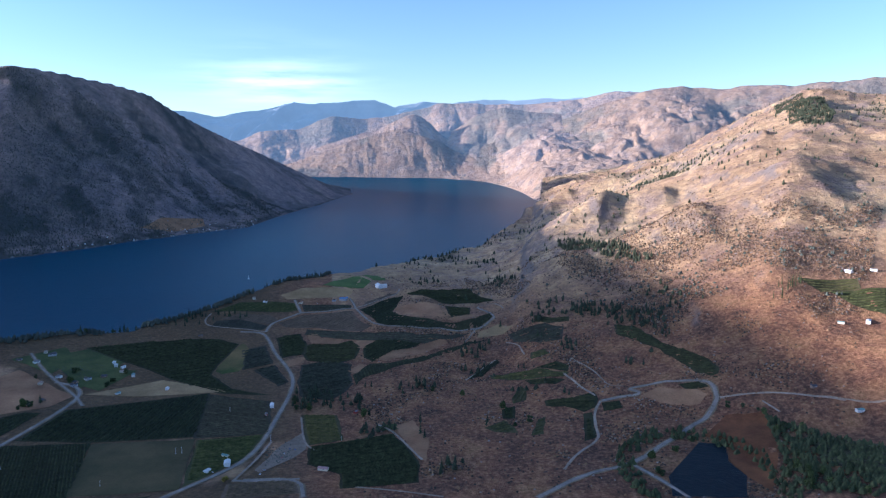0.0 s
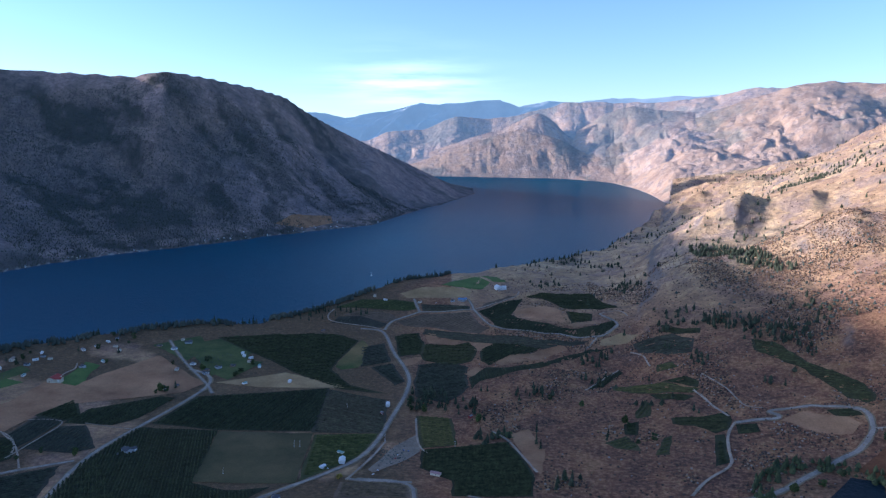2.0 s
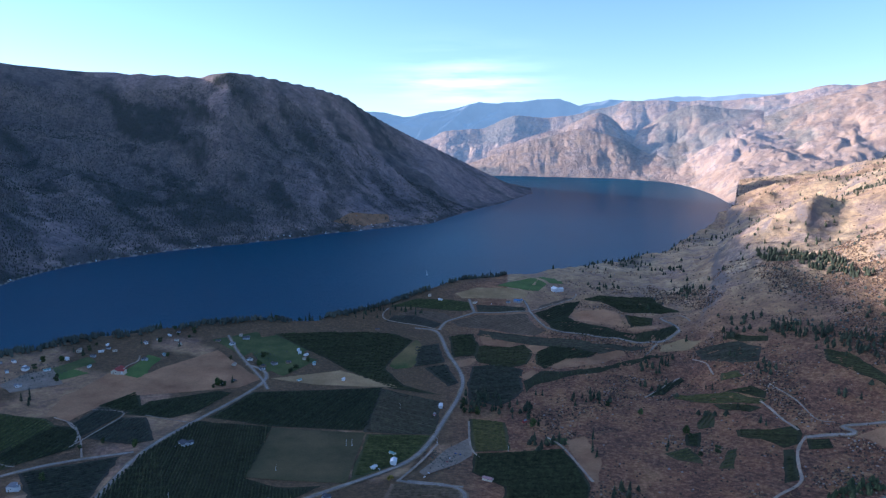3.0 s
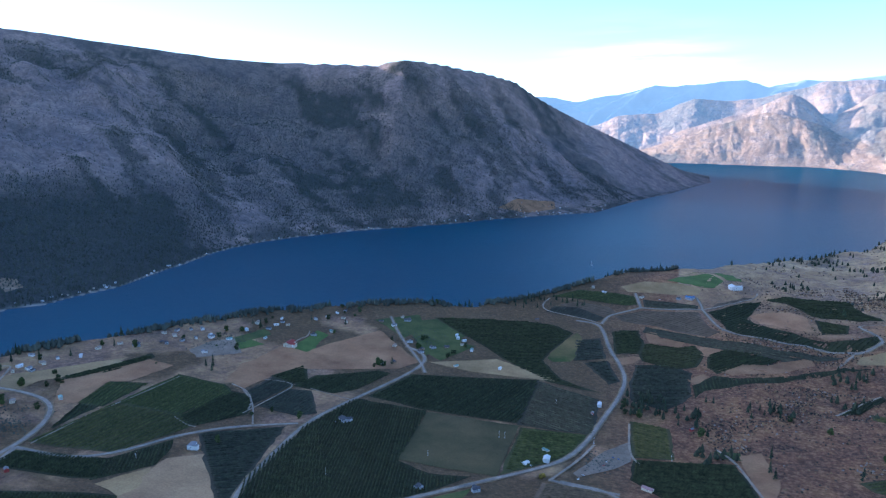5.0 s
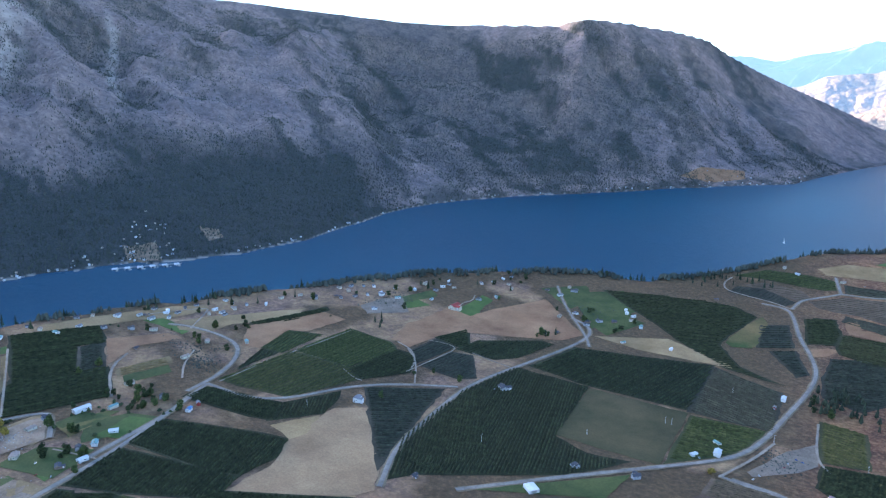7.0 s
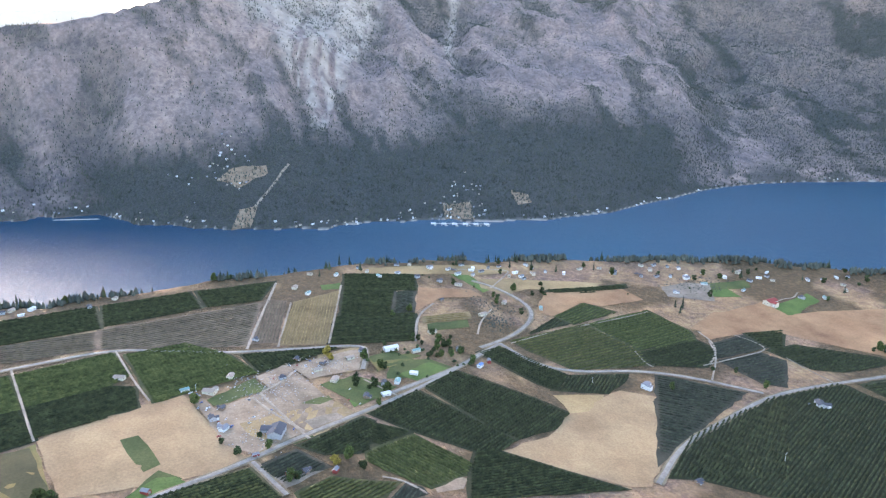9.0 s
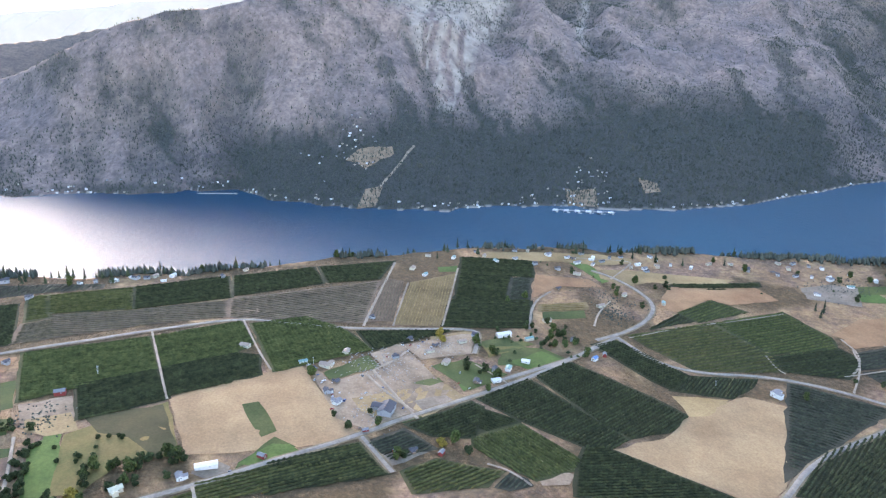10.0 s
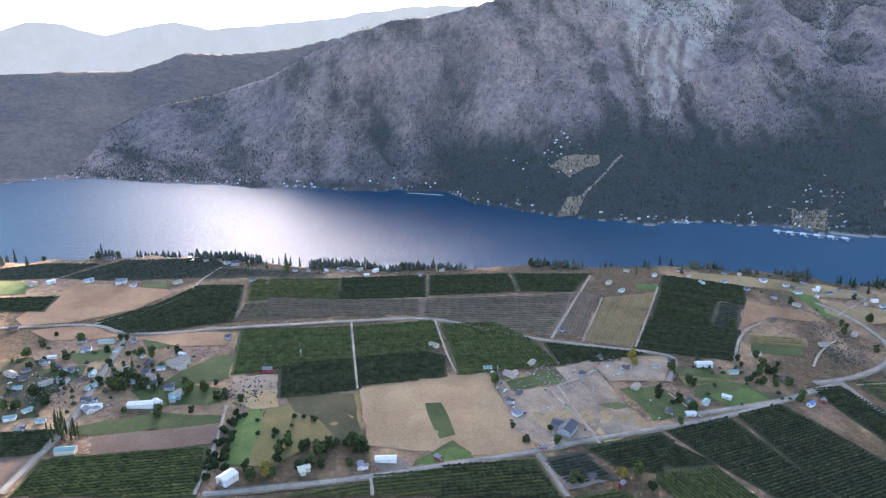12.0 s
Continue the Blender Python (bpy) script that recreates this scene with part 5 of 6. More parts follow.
def strewn(count, th0, th1, r0, r1, seed, accept):
    g = np.random.RandomState(seed)
    th, r = g.uniform(th0, th1, count), np.sqrt(g.uniform(r0 * r0, r1 * r1, count))
    x, y = MID_X - np.sin(np.radians(th)) * r, MID_Y + np.cos(np.radians(th)) * r
    z, w, r, th, s = land(x, y)
    n1, n2 = fbm(x, y, 260, 5, 50), fbm(x, y, 45, 4, 60)
    keep = (g.rand(count) < accept(x, y, z, w, r, th, s, n1, n2)) & (z > 1.5)
    return x[keep], y[keep]


WOODS = mottled("far_woods", (0.05, 0.06, 0.05), (0.105, 0.118, 0.092), 0.05, vary=0.0)


def brush_material():
    mat, n, l, b = node_material("sagebrush", 0.95)
    island = n.new("ShaderNodeNewGeometry").outputs["Random Per Island"]
    tone = ramp(n, l, island, [(0.0, (0.035, 0.036, 0.026)), (0.35, (0.10, 0.068, 0.05)), (0.6, (0.20, 0.115, 0.07)), (0.85, (0.30, 0.18, 0.085)), (1.0, (0.27, 0.235, 0.21))])
    l.new(mix(n, l, 1.0, tone, ramp(n, l, noise_node(n, l, 0.9, 4, 0.7), [(0.3, (0.7, 0.7, 0.7)), (0.7, (1.2, 1.2, 1.2))]), "MULTIPLY"), b.inputs["Base Color"])
    return mat


SAGE = brush_material()
x, y = strewn(520000, 8, 124, 1000, 2700, 3, lambda x, y, z, w, r, th, s, n1, n2: (w == 1) * np.clip(step(0.0, 0.4, fbm(th * 26 - 0.34 * r + 22 * n2, r * 0.2, 46, 5, 52, 0.6) + 0.4 * n1 + 0.35 * n2 + 0.3 * fbm(x, y, 34, 3, 95)) * 0.7 + 0.45 * step(0.02, -0.16, folds(th, r) + 0.16 * n2) + 0.07 + 0.55 * step(0.36, 0.2, s + 0.12 * n1) * (th > 46) * (th < 97), 0, 0.7) * 0.62)
thicket("mountain_forest", "scattered dark conifers over the mountain slope", x, y, 4.0, 1.05, WOODS, 3)
x, y = strewn(30000, -34, 6, 900, 3200, 4, lambda x, y, z, w, r, th, s, n1, n2: (w == 0) * (0.06 + 0.7 * step(0.1, 0.4, n1 + 0.3 * n2)) * step(900, 1300, r))
for patch in ([(177, 1073), (217, 1037), (268, 881), (256, 850), (210, 928), (169, 1002)], [(1051, 2246), (1092, 2155), (824, 1480), (714, 1318), (727, 1473)]):
    x2, y2 = strewn(60000, -34, -4, 700, 2700, 14, lambda x, y, z, w, r, th, s, n1, n2: inside(x, y, patch) * 1.0)
    x, y = np.concatenate([x, x2]), np.concatenate([y, y2])
for item in "148,769,10,22 184,741,12,22 199,718,12,25 212,693,12,22 169,761,10,14 122,805,10,12 82,965,14,18 26,717,8,8 44,728,8,8 33,664,8,8 -22,623,7,8 -118,608,8,16 -121,584,8,12 -80,587,8,12 -48,521,8,8 -59,520,6,5 -1,448,6,5 129,677,8,8 75,599,8,6 245,723,10,10 238,768,12,10 178,626,6,5 111,769,8,8 63,1191,14,14 -31,1008,12,12".split():
    cx, cy, size, count = (float(v) for v in item.split(","))
    g = np.random.RandomState(int(abs(cx) + abs(cy)))
    x, y = np.concatenate([x, cx + g.randn(int(count)) * size]), np.concatenate([y, cy + g.randn(int(count)) * size])
thicket("hillside_pines", "scattered pines on dry golden hills", x, y, 6.8, 1.8, mottled("pine_green", (0.028, 0.036, 0.023), (0.068, 0.078, 0.045), 0.3))
x, y = strewn(190000, -34, 8, 330, 1000, 5, lambda x, y, z, w, r, th, s, n1, n2: (w == 0) * step(8, 3, th) * (0.03 + 0.5 * step(-0.05, 0.45, n2 + 0.5 * n1)))
open_ground = np.ones(len(x), bool)
for rim in FIELD_RIMS:
    if np.degrees(np.arctan2(MID_X - rim[0][0], rim[0][1] - MID_Y)) < 14:
        open_ground &= ~inside(x, y, rim)
x, y = x[open_ground], y[open_ground]
thicket("sagebrush", "low brown and grey sagebrush over the dry slope", x, y, 1.1, 0.95, SAGE, 4)
x, y = strewn(120000, -34, 4, 950, 2500, 15, lambda x, y, z, w, r, th, s, n1, n2: (w == 0) * (0.015 + 0.22 * step(0.1, 0.5, n2 + 0.5 * n1)))
thicket("hill_brush", "dry low brush and rocks on the golden hill", x, y, 1.5, 1.5, SAGE, 4)
x, y = strewn(1600, -34, 9, 350, 1000, 6, lambda x, y, z, w, r, th, s, n1, n2: (w == 0) * step(0.15, 0.4, n1 + 0.5 * n2))
thicket("hill_thicket", "dark bushes in folds of the dry hill", x, y, 3.2, 1.6, WOODS)

x, y = strewn(70000, 9, 130, 540, 1000, 7, lambda x, y, z, w, r, th, s, n1, n2: step(-6, 4, r - knots(NEAR_SHORE, th)) * step(34, 22, r - knots(NEAR_SHORE, th)) * step(-0.2, 0.3, fbm(x, y, 40, 3, 88) + 0.3 * (th < 36) - 0.3 * (th > 62) * (th < 90)))
thicket("bluff_woods", "dark band of trees along the lake bluff", x, y, 6.0, 1.7, WOODS)
x, y = strewn(9000, -40, -8, 380, 640, 8, lambda x, y, z, w, r, th, s, n1, n2: np.maximum(inside(x, y, [(242, 501), (255, 479), (292, 436), (252, 372), (202, 397), (224, 433)]) * 0.9, 0.5 * (np.abs(np.hypot((x - 168) / 46.0, (y - 428) / 62.0) - 1.02) < 0.13)) * step(-0.5, 0.1, n2 + 0.3))
thicket("pond_wood", "thick dark green wood around a pond", x, y, 4.0, 1.7, mottled("pond_wood_leaves", (0.03, 0.045, 0.022), (0.085, 0.095, 0.04), 0.15), 6)

x, y = strewn(5000, 36, 128, 280, 680, 9, lambda x, y, z, w, r, th, s, n1, n2: (w == 0) * (0.9 * step(60, 25, np.hypot(x + 345, (y + 150) * 0.9)) + 0.5 * step(0.1, 0.45, fbm(x, y, 50, 3, 97)) * step(90, 40, knots(NEAR_SHORE, th) - r) * (th < 68) + 0.4 * step(45, 15, np.hypot(x + 420, y - 205))) * 0.8)
thicket("garden_bushes", "dark garden bushes and hedges between houses", x, y, 2.4, 1.3, mottled("garden_leaves", (0.03, 0.045, 0.02), (0.08, 0.095, 0.04), 0.2), 6)

# ---- houses, sheds and barns ----
ROOFS = {"grey": plain("grey_shingles", (0.22, 0.22, 0.23), 0.85), "dark": plain("dark_shingles", (0.09, 0.09, 0.10), 0.85), "teal": plain("teal_metal_roof", (0.18, 0.32, 0.30), 0.5), "red": plain("red_roof", (0.33, 0.06, 0.05), 0.7),
         "white": plain("white_metal_roof", (0.68, 0.68, 0.67), 0.5), "tan": plain("tan_shingles", (0.33, 0.26, 0.21), 0.85), "blue": plain("blue_metal_roof", (0.10, 0.22, 0.42), 0.5), "pink": plain("faded_red_roof", (0.40, 0.24, 0.23), 0.8), "cream": plain("cream_metal_roof", (0.62, 0.58, 0.44), 0.6)}
WALLS = {"white": plain("white_siding", (0.74, 0.73, 0.70), 0.7), "cream": plain("cream_siding", (0.60, 0.54, 0.42), 0.75), "grey": plain("grey_siding", (0.36, 0.37, 0.38), 0.75), "brown": plain("brown_siding", (0.26, 0.18, 0.13), 0.8), "red": plain("red_siding", (0.30, 0.06, 0.05), 0.8)}
PANE = plain("window_glass", (0.04, 0.05, 0.06), 0.08)
TRIM = plain("white_trim", (0.72, 0.72, 0.70), 0.6)
STEEL = plain("galvanised_steel", (0.55, 0.56, 0.57), 0.4, 0.8)


def gable(bm, w, l, h, rise):
    """A solid body with gable ends, ridge along y."""
    v = [bm.verts.new(p) for p in ((-w, -l, -1.2), (w, -l, -1.2), (w, -l, h), (0, -l, h + rise), (-w, -l, h), (-w, l, -1.2), (w, l, -1.2), (w, l, h), (0, l, h + rise), (-w, l, h))]
    for f in ((0, 1, 2, 3, 4), (9, 8, 7, 6, 5), (1, 6, 7, 2), (5, 0, 4, 9), (2, 7, 8, 3), (9, 4, 3, 8), (0, 5, 6, 1)):
        bm.faces.new([v[i] for i in f])
    return bm


def roof_slabs(bm, w, l, h, rise, over=0.5, thick=0.18):
    k = rise / w
    for side in (-1, 1):
        xe, xr = side * (w + over), 0.0
        ze, zr = h - over * k + 0.05, h + rise + 0.05
        v = [bm.verts.new(p) for p in ((xe, -l - over, ze), (xr, -l - over, zr), (xr, l + over, zr), (xe, l + over, ze), (xe, -l - over, ze + thick), (xr, -l - over, zr + thick), (xr, l + over, zr + thick), (xe, l + over, ze + thick))]
        for f in ((3, 2, 1, 0), (4, 5, 6, 7), (0, 1, 5, 4), (1, 2, 6, 5), (2, 3, 7, 6), (3, 0, 4, 7)):
            bm.faces.new([v[i] for i in (f if side < 0 else f[::-1])])
    return bm


def add_window(parent, x, y, z, w, h, along):
    """A framed window on a wall that faces along x or y."""
    t = 0.06
    if along == "x":
        frame_bm, pane_bm = boxed(x - t, x + t, y - w, y + w, z - h, z + h), boxed(x - t - 0.02, x + t + 0.02, y - w + 0.12, y + w - 0.12, z - h + 0.12, z + h - 0.12)
    else:
        frame_bm, pane_bm = boxed(x - w, x + w, y - t, y + t, z - h, z + h), boxed(x - w + 0.12, x + w - 0.12, y - t - 0.02, y + t + 0.02, z - h + 0.12, z + h - 0.12)
    ob = part("window", frame_bm, TRIM, parent)
    part("pane", pane_bm, PANE, ob)


def house(label, w, l, h, rise, wall, roof, wing=0.0, chimney=True):
    base = tagged(new("house"), label, "house", "houses on the terrace")
    part("wall", gable(bmesh.new(), w, l, h, rise), WALLS[wall], base)
    part("roof", roof_slabs(bmesh.new(), w, l, h, rise), ROOFS[roof], base)
    if wing:
        wb = gable(bmesh.new(), wing, w * 0.9, h * 0.9, rise * 0.7)
        rb = roof_slabs(bmesh.new(), wing, w * 0.9, h * 0.9, rise * 0.7)
        for bm in (wb, rb):
            bm.transform(pose(w * 1.45, -l * 0.35, 0, 0, 0, 90))
        part("wing", wb, WALLS[wall], base), part("wing_roof", rb, ROOFS[roof], base)
        part("garage_door", boxed(w * 1.6, w * 2.1, -l * 0.35 - wing - 0.06, -l * 0.35 - wing + 0.06, 0, h * 0.75), TRIM, base)
    for s2 in (-1, 1):
        add_window(base, s2 * w, l * 0.2 * s2, h * 0.58, 0.9, 0.5, "x")
    add_window(base, w * 0.3, -l, h * 0.58, 0.6, 0.5, "y")
    part("door", boxed(-w * 0.45, -w * 0.45 + 0.85, -l - 0.08, -l + 0.05, 0, 2.0), WALLS["brown"], base)
    if chimney:
        part("chimney", boxed(-0.35, 0.35, l * 0.4, l * 0.4 + 0.6, h, h + rise + 0.8), WALLS["brown"], base)
    return base


def shed(label, w, l, h, rise, wall, roof):
    base = tagged(new("shed"), label, "shed", "sheds and barns")
    part("wall", gable(bmesh.new(), w, l, h, rise), WALLS[wall], base)
    part("roof", roof_slabs(bmesh.new(), w, l, h, rise, 0.3, 0.12), ROOFS[roof], base)
    part("sliding_door", boxed(-w * 0.5, w * 0.5, -l - 0.1, -l + 0.05, 0, h * 0.85), STEEL, base)
    add_window(base, w, l * 0.3, h * 0.6, 0.5, 0.4, "x")
    return base


def cottage(label, w, l, h, rise, wall, roof):
    base = tagged(new("cottage"), label, "house", "cottages along the far shore")
    part("wall", gable(bmesh.new(), w, l, h, rise), WALLS[wall], base)
    part("roof", roof_slabs(bmesh.new(), w, l, h, rise), ROOFS[roof], base)
    part("door", boxed(-0.4, 0.4, -l - 0.08, -l + 0.05, 0, 2.0), WALLS["brown"], base)
    for s2 in (-1, 1):
        part("window", boxed(s2 * w - 0.06, s2 * w + 0.06, -0.7, 0.7, h * 0.35, h * 0.75), PANE, base)
    return base


def strew_copies(models, text, seed):
    g = random.Random(seed)
    left = list(models)
    for item in text.split():
        x, y, *pick = (float(v) for v in item.split(","))
        k = int(pick[0]) if pick else g.randrange(len(models))
        m = pose(x, y, spot(x, y) + 0.35, 0, 0, g.choice((15, 60, 105, 150, 195, 240)) + g.uniform(-8, 8)) @ Matrix.Scale(g.uniform(0.62, 0.82), 4)
        if models[k] in left:
            left.remove(models[k])
            models[k].matrix_basis = m
        else:
            copy_thing(models[k], m)


strew_copies([house("white house with a grey gabled roof", 3.0, 4.8, 2.7, 1.5, "white", "grey", 2.2), house("cream bungalow with a tan roof", 3.2, 5.2, 2.5, 1.2, "cream", "tan"), house("grey house with a dark roof", 3.0, 4.6, 3.6, 1.6, "grey", "dark", 2.4),
              house("white house with a pale metal roof", 2.8, 4.4, 2.6, 1.1, "white", "white", 0.0, False), house("white house with a teal metal roof", 2.8, 5.0, 2.6, 1.2, "white", "teal"), house("brown house with a dark roof", 3.0, 4.8, 2.6, 1.5, "brown", "dark", 2.2)],
             "-492,-283 -497,-272 -503,-245 -503,-219 -496,-206 -505,-176 -561,-263 -556,-151 -515,-121 -379,-170 -351,-161 -339,-159 -336,-166 -342,-151 -374,-134 -354,-121 -319,-131 -323,-99 -333,-94 -311,-127 -308,-156 -299,-143 -291,-148 -407,-97 -425,27 -405,-234 -547,-75 -553,-61 -558,-48 -558,-35 -292,9 -400,146 -376,159 -376,171 -391,183 -390,174 -400,197 -430,240 -307,111 -522,264 -462,233 -506,314 -486,285 -592,249 -587,230 -557,161 -572,153 -598,194 -600,283 -568,356 -564,280 -552,292 -578,263 -474,541 -436,598 -443,579 -363,604 -308,647 -321,660 -319,631 -336,613 -289,594 -349,559 -201,377 -160,445 -171,392 -254,297 -141,884 -227,870 -270,756 -182,872 -497,516 -490,477 -503,546 -513,509 -534,469 -540,488 -542,449 -559,358 -561,372 -588,302 -583,318 286,517 300,480 -244,880 -412,654 -394,652 -400,679 -330,621 -334,604 -326,667 -313,658 -295,639 -356,623 -341,569 -402,61 -377,79 -366,73 -354,78 -434,129 -416,139 -424,144 -407,116 -415,87 -470,108 -439,174 -430,163 -344,-191 -341,-181 -330,-177 -359,-183 -354,-172 -349,-148 -364,-124 -359,-115 -342,-123 -340,-110 -338,-100 -334,-140 -300,-159", 21)
strew_copies([house("large house with a red roof", 4.2, 7.2, 3.6, 2.0, "cream", "red", 3.4), house("large grey house with a dark hipped wing", 4.5, 7.0, 3.4, 1.9, "grey", "dark", 3.2), house("large brown-roofed house on a lawn", 4.4, 7.4, 3.2, 1.9, "cream", "tan", 3.2)], "-367,-109,2 -397,74,2 -344,103,1 -444,542,0 -390,673,1", 22)
strew_copies([shed("long white metal farm shed", 2.8, 6.5, 2.8, 1.0, "white", "white"), shed("small white barn with a pale roof", 2.6, 4.2, 2.8, 1.2, "white", "white"), shed("red barn with a grey roof", 2.4, 3.8, 2.8, 1.5, "red", "grey"), shed("long cream shed with a teal roof", 2.4, 5.4, 2.5, 1.0, "cream", "teal")],
             "-369,-59 -275,-115 -305,42 -439,194 -433,210 -325,90 -304,124 -306,103 -407,253 -487,338 -156,472 -150,457 -252,611 -148,576 -148,556 -74,562 400,676 350,597 373,595 422,672", 23)

# buildings that stand out by their size or colour
def place(ob, x, y, turn, size=0.58):
    ob.matrix_basis = pose(x, y, spot(x, y) + 0.35, 0, 0, turn) @ Matrix.Scale(size, 4)


place(shed("large white metal barn with a pale roof", 4.6, 6.2, 4.6, 1.6, "white", "white"), -270, -42, 64)
place(shed("long white farm building beside the road", 3.0, 8.2, 2.8, 0.9, "white", "white"), -299, 19, 8)
place(house("cream house with a cream roof among dark trees", 2.6, 4.4, 2.6, 1.2, "cream", "cream", 2.0), -284, -14, 28)
place(house("white two-storey house with wide decks", 3.4, 5.2, 4.6, 0.8, "white", "grey", 2.6, False), -351, 339, 22)
place(house("sprawling house with a dark slate roof", 4.2, 6.6, 3.2, 1.8, "grey", "dark", 3.4), -301, 436, 60)
place(shed("wide flat white packing shed", 5.2, 6.4, 3.0, 0.5, "white", "white"), -203, 335, 62)
place(house("small house with a bright blue metal roof", 2.4, 3.8, 2.6, 1.5, "white", "blue"), -402, 244, 40)
place(house("low house with a faded mauve roof", 2.6, 6.0, 2.4, 1.0, "cream", "pink", 0.0, False), -82, 449, 75)
place(house("large house with a pale blue metal roof", 5.0, 7.6, 3.6, 2.2, "grey", "blue", 3.6), -130, 889, 70)
place(house("large white house on the sunlit shelf", 5.4, 7.6, 5.4, 2.6, "white", "white", 3.8), -89, 955, 30, 0.75)
place(shed("long white and blue packing shed", 3.6, 10.5, 3.0, 1.0, "white", "white"), -319, -105, 12)
place(shed("long white shed at the road fork", 2.6, 7.6, 2.6, 0.9, "white", "white"), -314, -127, 16)
place(shed("long teal roofed shed beside the road", 2.8, 7.5, 2.6, 0.9, "cream", "teal"), -391, -165, 14)
place(house("teal roofed house beside a dark hedge", 3.2, 4.6, 2.8, 1.4, "grey", "teal", 2.4), -330, -93, 20)

# the village along the bluff and the hamlet by the southern road
lot_rng = random.Random(51)
lots = []
for th0, th1, near_in, far_in, count in ((36, 66, 5, 46, 78), (90, 113, 5, 18, 18), (66, 80, 5, 20, 8)):
    for _ in range(count):
        th = lot_rng.uniform(th0, th1)
        lots.append("%.0f,%.0f" % at_bearing(th, float(knots(NEAR_SHORE, th)) - lot_rng.uniform(near_in, far_in)))
lots += ["%.0f,%.0f" % (-345 + lot_rng.uniform(-52, 48), -150 + lot_rng.uniform(-45, 45)) for _ in range(20)]
kept = []
for item in lots:
    x, y = (float(v) for v in item.split(","))
    if all(math.hypot(x - u, y - v) > 9 for u, v in kept):
        kept.append((x, y))
lots = ["%.0f,%.0f" % p for p in kept]
strew_copies([house("low white house with a grey roof", 2.5, 4.0, 2.4, 1.1, "white", "grey"), house("low grey house with a dark roof", 2.6, 4.2, 2.4, 1.2, "grey", "dark"), house("low cream house with a tan roof", 2.5, 4.2, 2.4, 1.1, "cream", "tan"), house("white mobile home with a pale roof", 1.9, 4.6, 2.4, 0.6, "white", "white", 0.0, False)], " ".join(lots), 52)
for item in lots:
    x, y = (float(v) for v in item.split(","))
    for _ in range(lot_rng.choice((0, 0, 1, 1))):
        plant(lot_rng.choice("bbbc"), x + lot_rng.uniform(-9, 9), y + lot_rng.uniform(-9, 9))

# cottages along the far shore
cottage_rng = random.Random(31)
spots = []
for k in range(230):
    th = cottage_rng.uniform(14, 125)
    if cottage_rng.random() < 0.35 and 60 < th < 90 or vnoise(np.array([th / 3.1]), np.array([1.0]), 55)[0] > -0.35:
        spots.append((th, float(knots(FAR_SHORE, th)) + cottage_rng.uniform(4, 26)))
for th, off, spread, rs2, count in ((66.5, 60, 1.2, 45, 26), (64.5, 110, 1.0, 40, 12), (69.3, 40, 1.0, 20, 6), (84.5, 190, 1.3, 40, 30), (88, 120, 1.5, 20, 5), (20.5, 60, 3.5, 50, 22), (16.5, 40, 2.0, 30, 10), (104, 25, 6, 18, 20)):
    for _ in range(count):
        t2 = th + cottage_rng.gauss(0, spread * 0.6)
        spots.append((t2, float(knots(FAR_SHORE, t2)) + max(5, off + cottage_rng.gauss(0, rs2))))
plots = ["%.0f,%.0f" % at_bearing(th, r) for th, r in spots if r < 2550]
strew_copies([cottage("small white lakeside cottage", 2.0, 3.0, 2.1, 1.1, "white", "white"), cottage("cream lakeside cottage with a tan roof", 2.0, 3.1, 2.1, 1.1, "cream", "tan"), cottage("grey lakeside cottage with a dark roof", 2.2, 3.3, 2.2, 1.2, "grey", "grey")], " ".join(plots), 32)


# ---- frost fans in the orchards: a tall steel mast with a two-bladed fan ----
def frost_fan():
    base = tagged(new("frost_fan"), "tall white orchard frost fan on a steel mast", "wind machine", "frost fans")
    part("mast", tube(bmesh.new(), (0, 0, -0.5), (0, 0, 8.2), 0.16, 0.1, 8), TRIM, base)
    part("engine_box", boxed(-0.4, 0.4, -0.6, 0.6, 0, 0.9), STEEL, base)
    hub = part("fan_head", tube(bmesh.new(), (-0.5, 0, 8.2), (0.5, 0, 8.35), 0.2, 0.16), STEEL, base)
    for s2 in (-1, 1):
        bm = bmesh.new()
        box(bm, 0.5, 0.56, -0.09, 0.09, 0.1, 1.7)
        bm.transform(pose(0, 0, 8.3, 35 + 90 + 90 * s2, 0, 0))
        part("blade", bm, TRIM, hub)
    return base


strew_copies([frost_fan()], "-256,357 -180,562 -77,500 -193,476 -189,477 -392,-47 -314,-97 -391,-47 -220,420 -131,502 -400,67 -363,306", 41)

# ---- parked cars and pickups ----
PAINT = {"white": plain("white_car_paint", (0.7, 0.7, 0.7), 0.3), "grey": plain("grey_car_paint", (0.25, 0.26, 0.28), 0.3), "red": plain("red_car_paint", (0.35, 0.04, 0.03), 0.3), "blue": plain("blue_car_paint", (0.06, 0.12, 0.3), 0.3)}
RUBBER = plain("rubber", (0.03, 0.03, 0.03), 0.8)


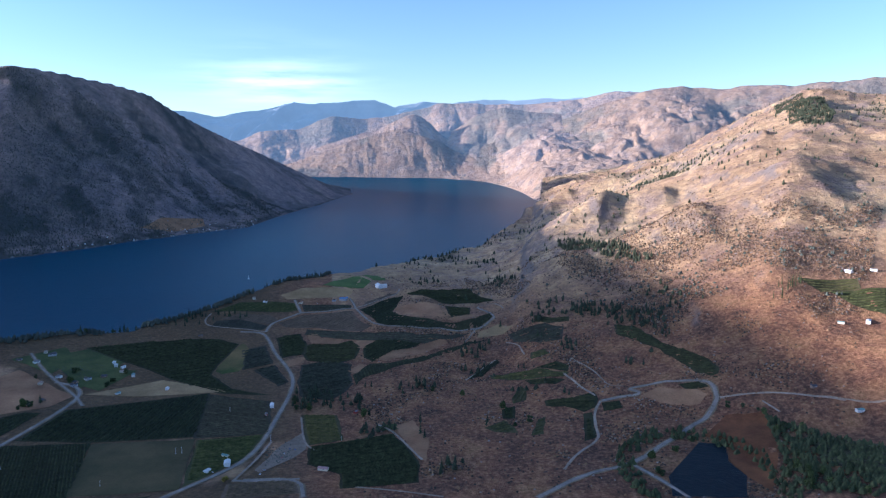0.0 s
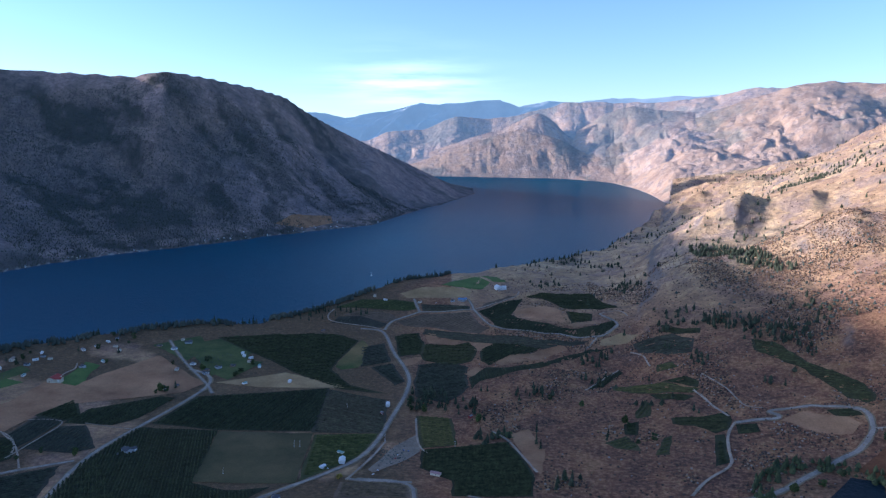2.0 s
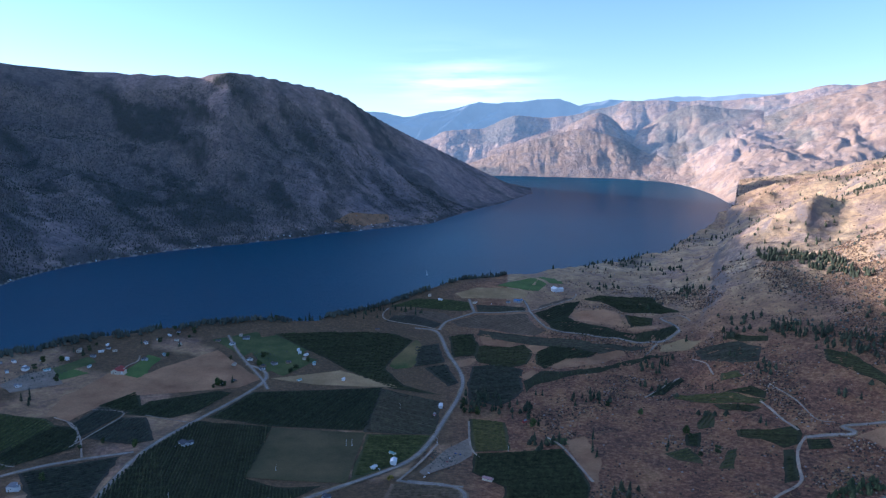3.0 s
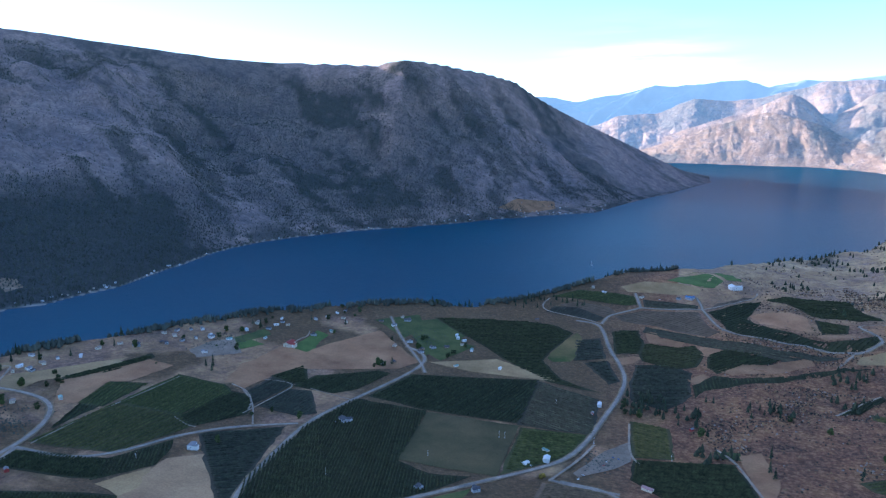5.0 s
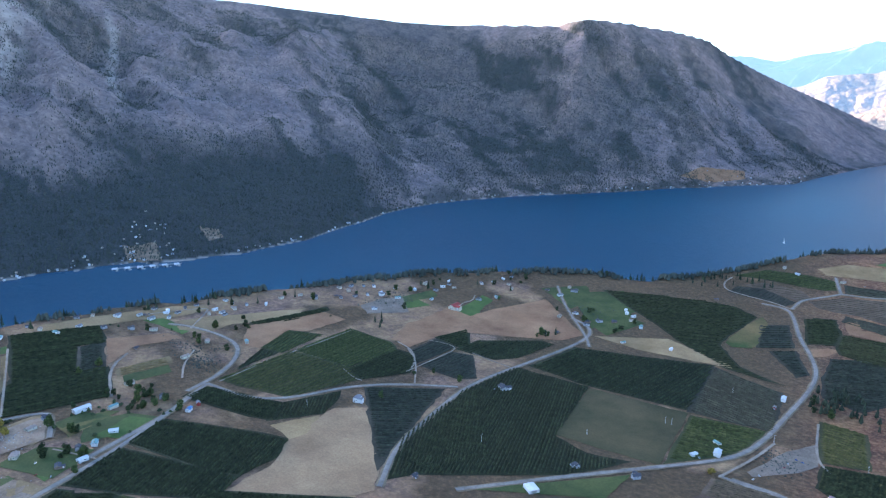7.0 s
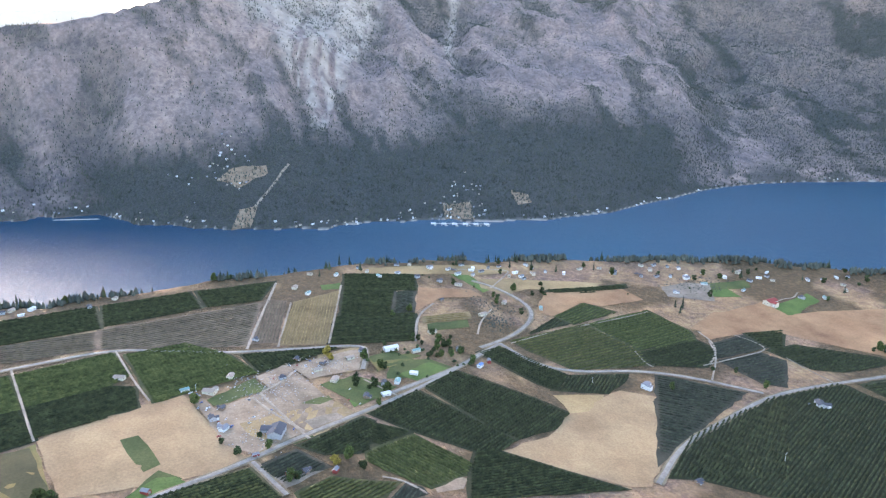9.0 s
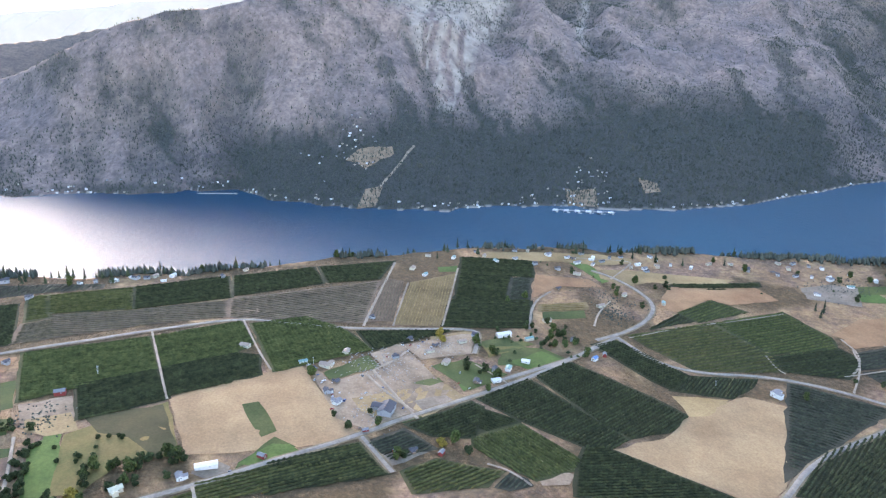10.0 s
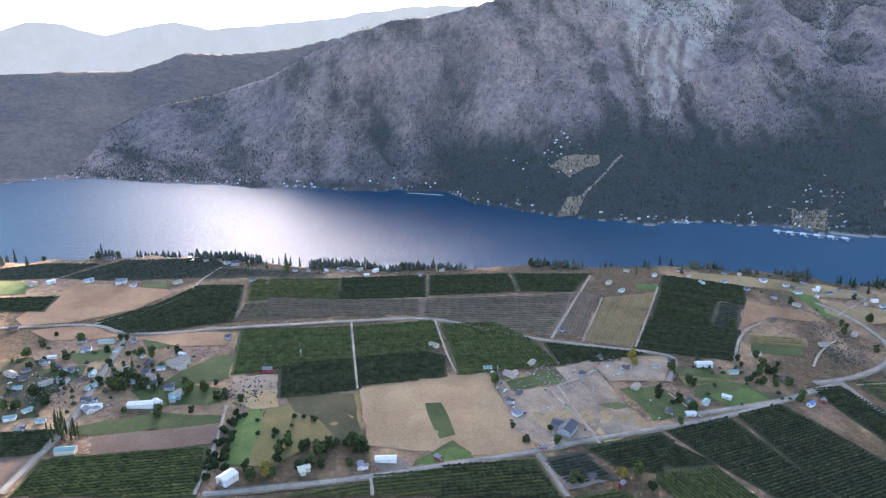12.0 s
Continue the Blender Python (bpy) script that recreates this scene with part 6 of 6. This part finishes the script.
def car(label, paint, pickup=False):
    base = tagged(new("car"), label, "car", "parked cars")
    bm = boxed(-0.75, 0.75, -1.8, 1.8, 0.32, 0.85)
    bmesh.ops.bevel(bm, geom=list(bm.edges), offset=0.12, segments=1, affect="EDGES")
    part("body", bm, PAINT[paint], base)
    y0, y1 = (-0.2, 0.9) if pickup else (-1.3, 0.8)
    bm = boxed(-0.68, 0.68, y0, y1, 0.84, 1.38)
    for v in bm.verts:
        if v.co.z > 1:
            v.co.x, v.co.y = v.co.x * 0.82, (y0 + y1) / 2 + (v.co.y - (y0 + y1) / 2) * 0.68
    cabin = part("cabin", bm, PANE, base)
    part("roof_panel", boxed(-0.54, 0.54, (y0 + y1) / 2 - (y1 - y0) * 0.33, (y0 + y1) / 2 + (y1 - y0) * 0.33, 1.37, 1.42), PAINT[paint], cabin)
    for x in (-0.72, 0.72):
        for y in (-1.15, 1.15):
            part("wheel", tube(bmesh.new(), (x - 0.09, y, 0.28), (x + 0.09, y, 0.28), 0.29, 0.29, 10), RUBBER, base)
    return base


strew_copies([car("white parked car with dark windows", "white"), car("grey parked car with dark windows", "grey"), car("red parked pickup with an open bed", "red", True), car("blue parked car with dark windows", "blue"), car("white parked pickup with an open bed", "white", True)], "-398,64 -393,68 -379,72 -361,76 -365,80 -356,82 -401,88 -398,93 -425,123 -416,125 -422,133 -412,135 -347,75 -384,94 -387,65 -408,111 -345,-193 -341,-187 -343,-185 -339,-180 -335,-185 -349,-188 -330,-170 -325,-174 -330,-183 -314,-131 -312,-125 -317,-121 -396,67 -386,69 -377,71 -368,73 -363,76 -354,79 -380,67 -377,77 -424,133 -430,137 -425,128 -422,141 -368,153 -387,152 -347,112 -267,-44 -264,-44 -295,29 -278,-108 -282,-109 -374,148 -113,486 -115,477 -109,485 -115,470 -122,448 -123,441 -156,444 -304,430 -161,872 -358,91 -364,94 -354,98 -370,104", 42)

# ---- marina on the far shore, and a boat on the lake ----
DECK = plain("weathered_planks", (0.5, 0.48, 0.44), 0.85)
mx, my = -934, 461
back = math.degrees(math.atan2(-(MID_X - mx), MID_Y - my))
dock = tagged(new("dock"), "pale floating dock with finger piers", "dock")
dock.matrix_basis = pose(mx, my, 0, 0, 0, back)
part("walkway", boxed(-42, 42, -2, 0.5, 0.15, 0.7), DECK, dock)
for k in range(6):
    part("finger_pier", boxed(-40 + k * 15.6, -37 + k * 15.6, 0.5, 17, 0.15, 0.65), DECK, dock)
    part("awning", boxed(-39 + k * 15.6, -32 + k * 15.6, 3, 15, 2.4, 2.6), ROOFS["white"], dock)
    for a2 in (-38.6, -32.4):
        part("awning_post", boxed(a2 + k * 15.6 - 0.1, a2 + k * 15.6 + 0.1, 13.8, 14.1, 0.1, 2.4), STEEL, dock)


pontoon = tagged(new("dock"), "row of pale floating pontoons along the shore", "dock")
pontoon.matrix_basis = pose(-1172, -70, 0, 0, 0, 76)
for k in range(9):
    part("float", boxed(-30 + 7 * k, -25 + 7 * k, -1.6 + 0.5 * (k % 2), 1.6 + 0.5 * (k % 2), 0.05, 0.7), DECK, pontoon)
part("gangway", boxed(-32, 34, -3.0, -2.0, 0.1, 0.6), DECK, pontoon)


def boat(label, sail):
    base = tagged(new("boat"), label, "boat", "boats")
    bm = boxed(-1.1, 1.1, -3.4, 3.4, -0.3, 0.8)
    for v in bm.verts:
        if v.co.y > 0:
            v.co.x *= 0.15
        if v.co.z < 0:
            v.co.x *= 0.6
    part("hull", bm, TRIM, base)
    part("cabin", boxed(-0.6, 0.6, -1.6, 0.6, 0.8, 1.6), PANE if not sail else TRIM, base)
    if sail:
        part("mast", tube(bmesh.new(), (0, 0.4, 0.8), (0, 0.4, 9), 0.09, 0.05), STEEL, base)
        bm = bmesh.new()
        v = [bm.verts.new(p) for p in ((0.03, 0.3, 1.6), (0.03, 0.3, 8.6), (0.5, -2.8, 1.6), (-0.03, 0.3, 1.6), (-0.03, 0.3, 8.6), (0.44, -2.8, 1.6))]
        for f in ((0, 1, 2), (5, 4, 3), (0, 3, 4, 1), (1, 4, 5, 2), (2, 5, 3, 0)):
            bm.faces.new([v[i] for i in f])
        part("sail", bm, TRIM, base)
    return base


boat("small white sailing boat with its sail up", True).matrix_basis = pose(-350, 1232, 0, 0, 0, 40)
launch = boat("white motor boat moored by the dock", False)
for k in range(9):
    m = pose(mx, my, 0, 0, 0, back) @ pose(-35.5 + 8.2 * k, 8 + (k % 3) * 2.5, 0, 0, 0, 180 if k % 2 else 0)
    if k:
        copy_thing(launch, m)
    else:
        launch.matrix_basis = m

# ---- heaps, crates and scrap on the building plots ----
x, y = [], []
g = np.random.RandomState(77)
for cx, cy, rx, ry, count in ((-395, 105, 32, 24, 420), (-345, 95, 16, 14, 140), (-425, 145, 14, 20, 160), (-330, -165, 22, 20, 320), (-120, 475, 12, 18, 120), (-345, -60, 14, 12, 90), (-470, 290, 16, 12, 120), (-500, 300, 30, 20, 120), (-500, 510, 20, 30, 160), (-350, 640, 20, 30, 120)):
    x.append(cx + g.normal(0, 0.5, count) * rx), y.append(cy + g.normal(0, 0.5, count) * ry)
x, y = np.concatenate(x), np.concatenate(y)
half = len(x) // 2
thicket("rubble", "heaps of pale rubble and scrap on bare ground", x[:half], y[:half], 0.6, 0.5, mottled("rubble", (0.22, 0.19, 0.17), (0.5, 0.47, 0.44), 0.6), 4)
thicket("weeds", "dark weeds and bushes round the plots", x[half:], y[half:], 0.9, 0.6, WOODS, 4)
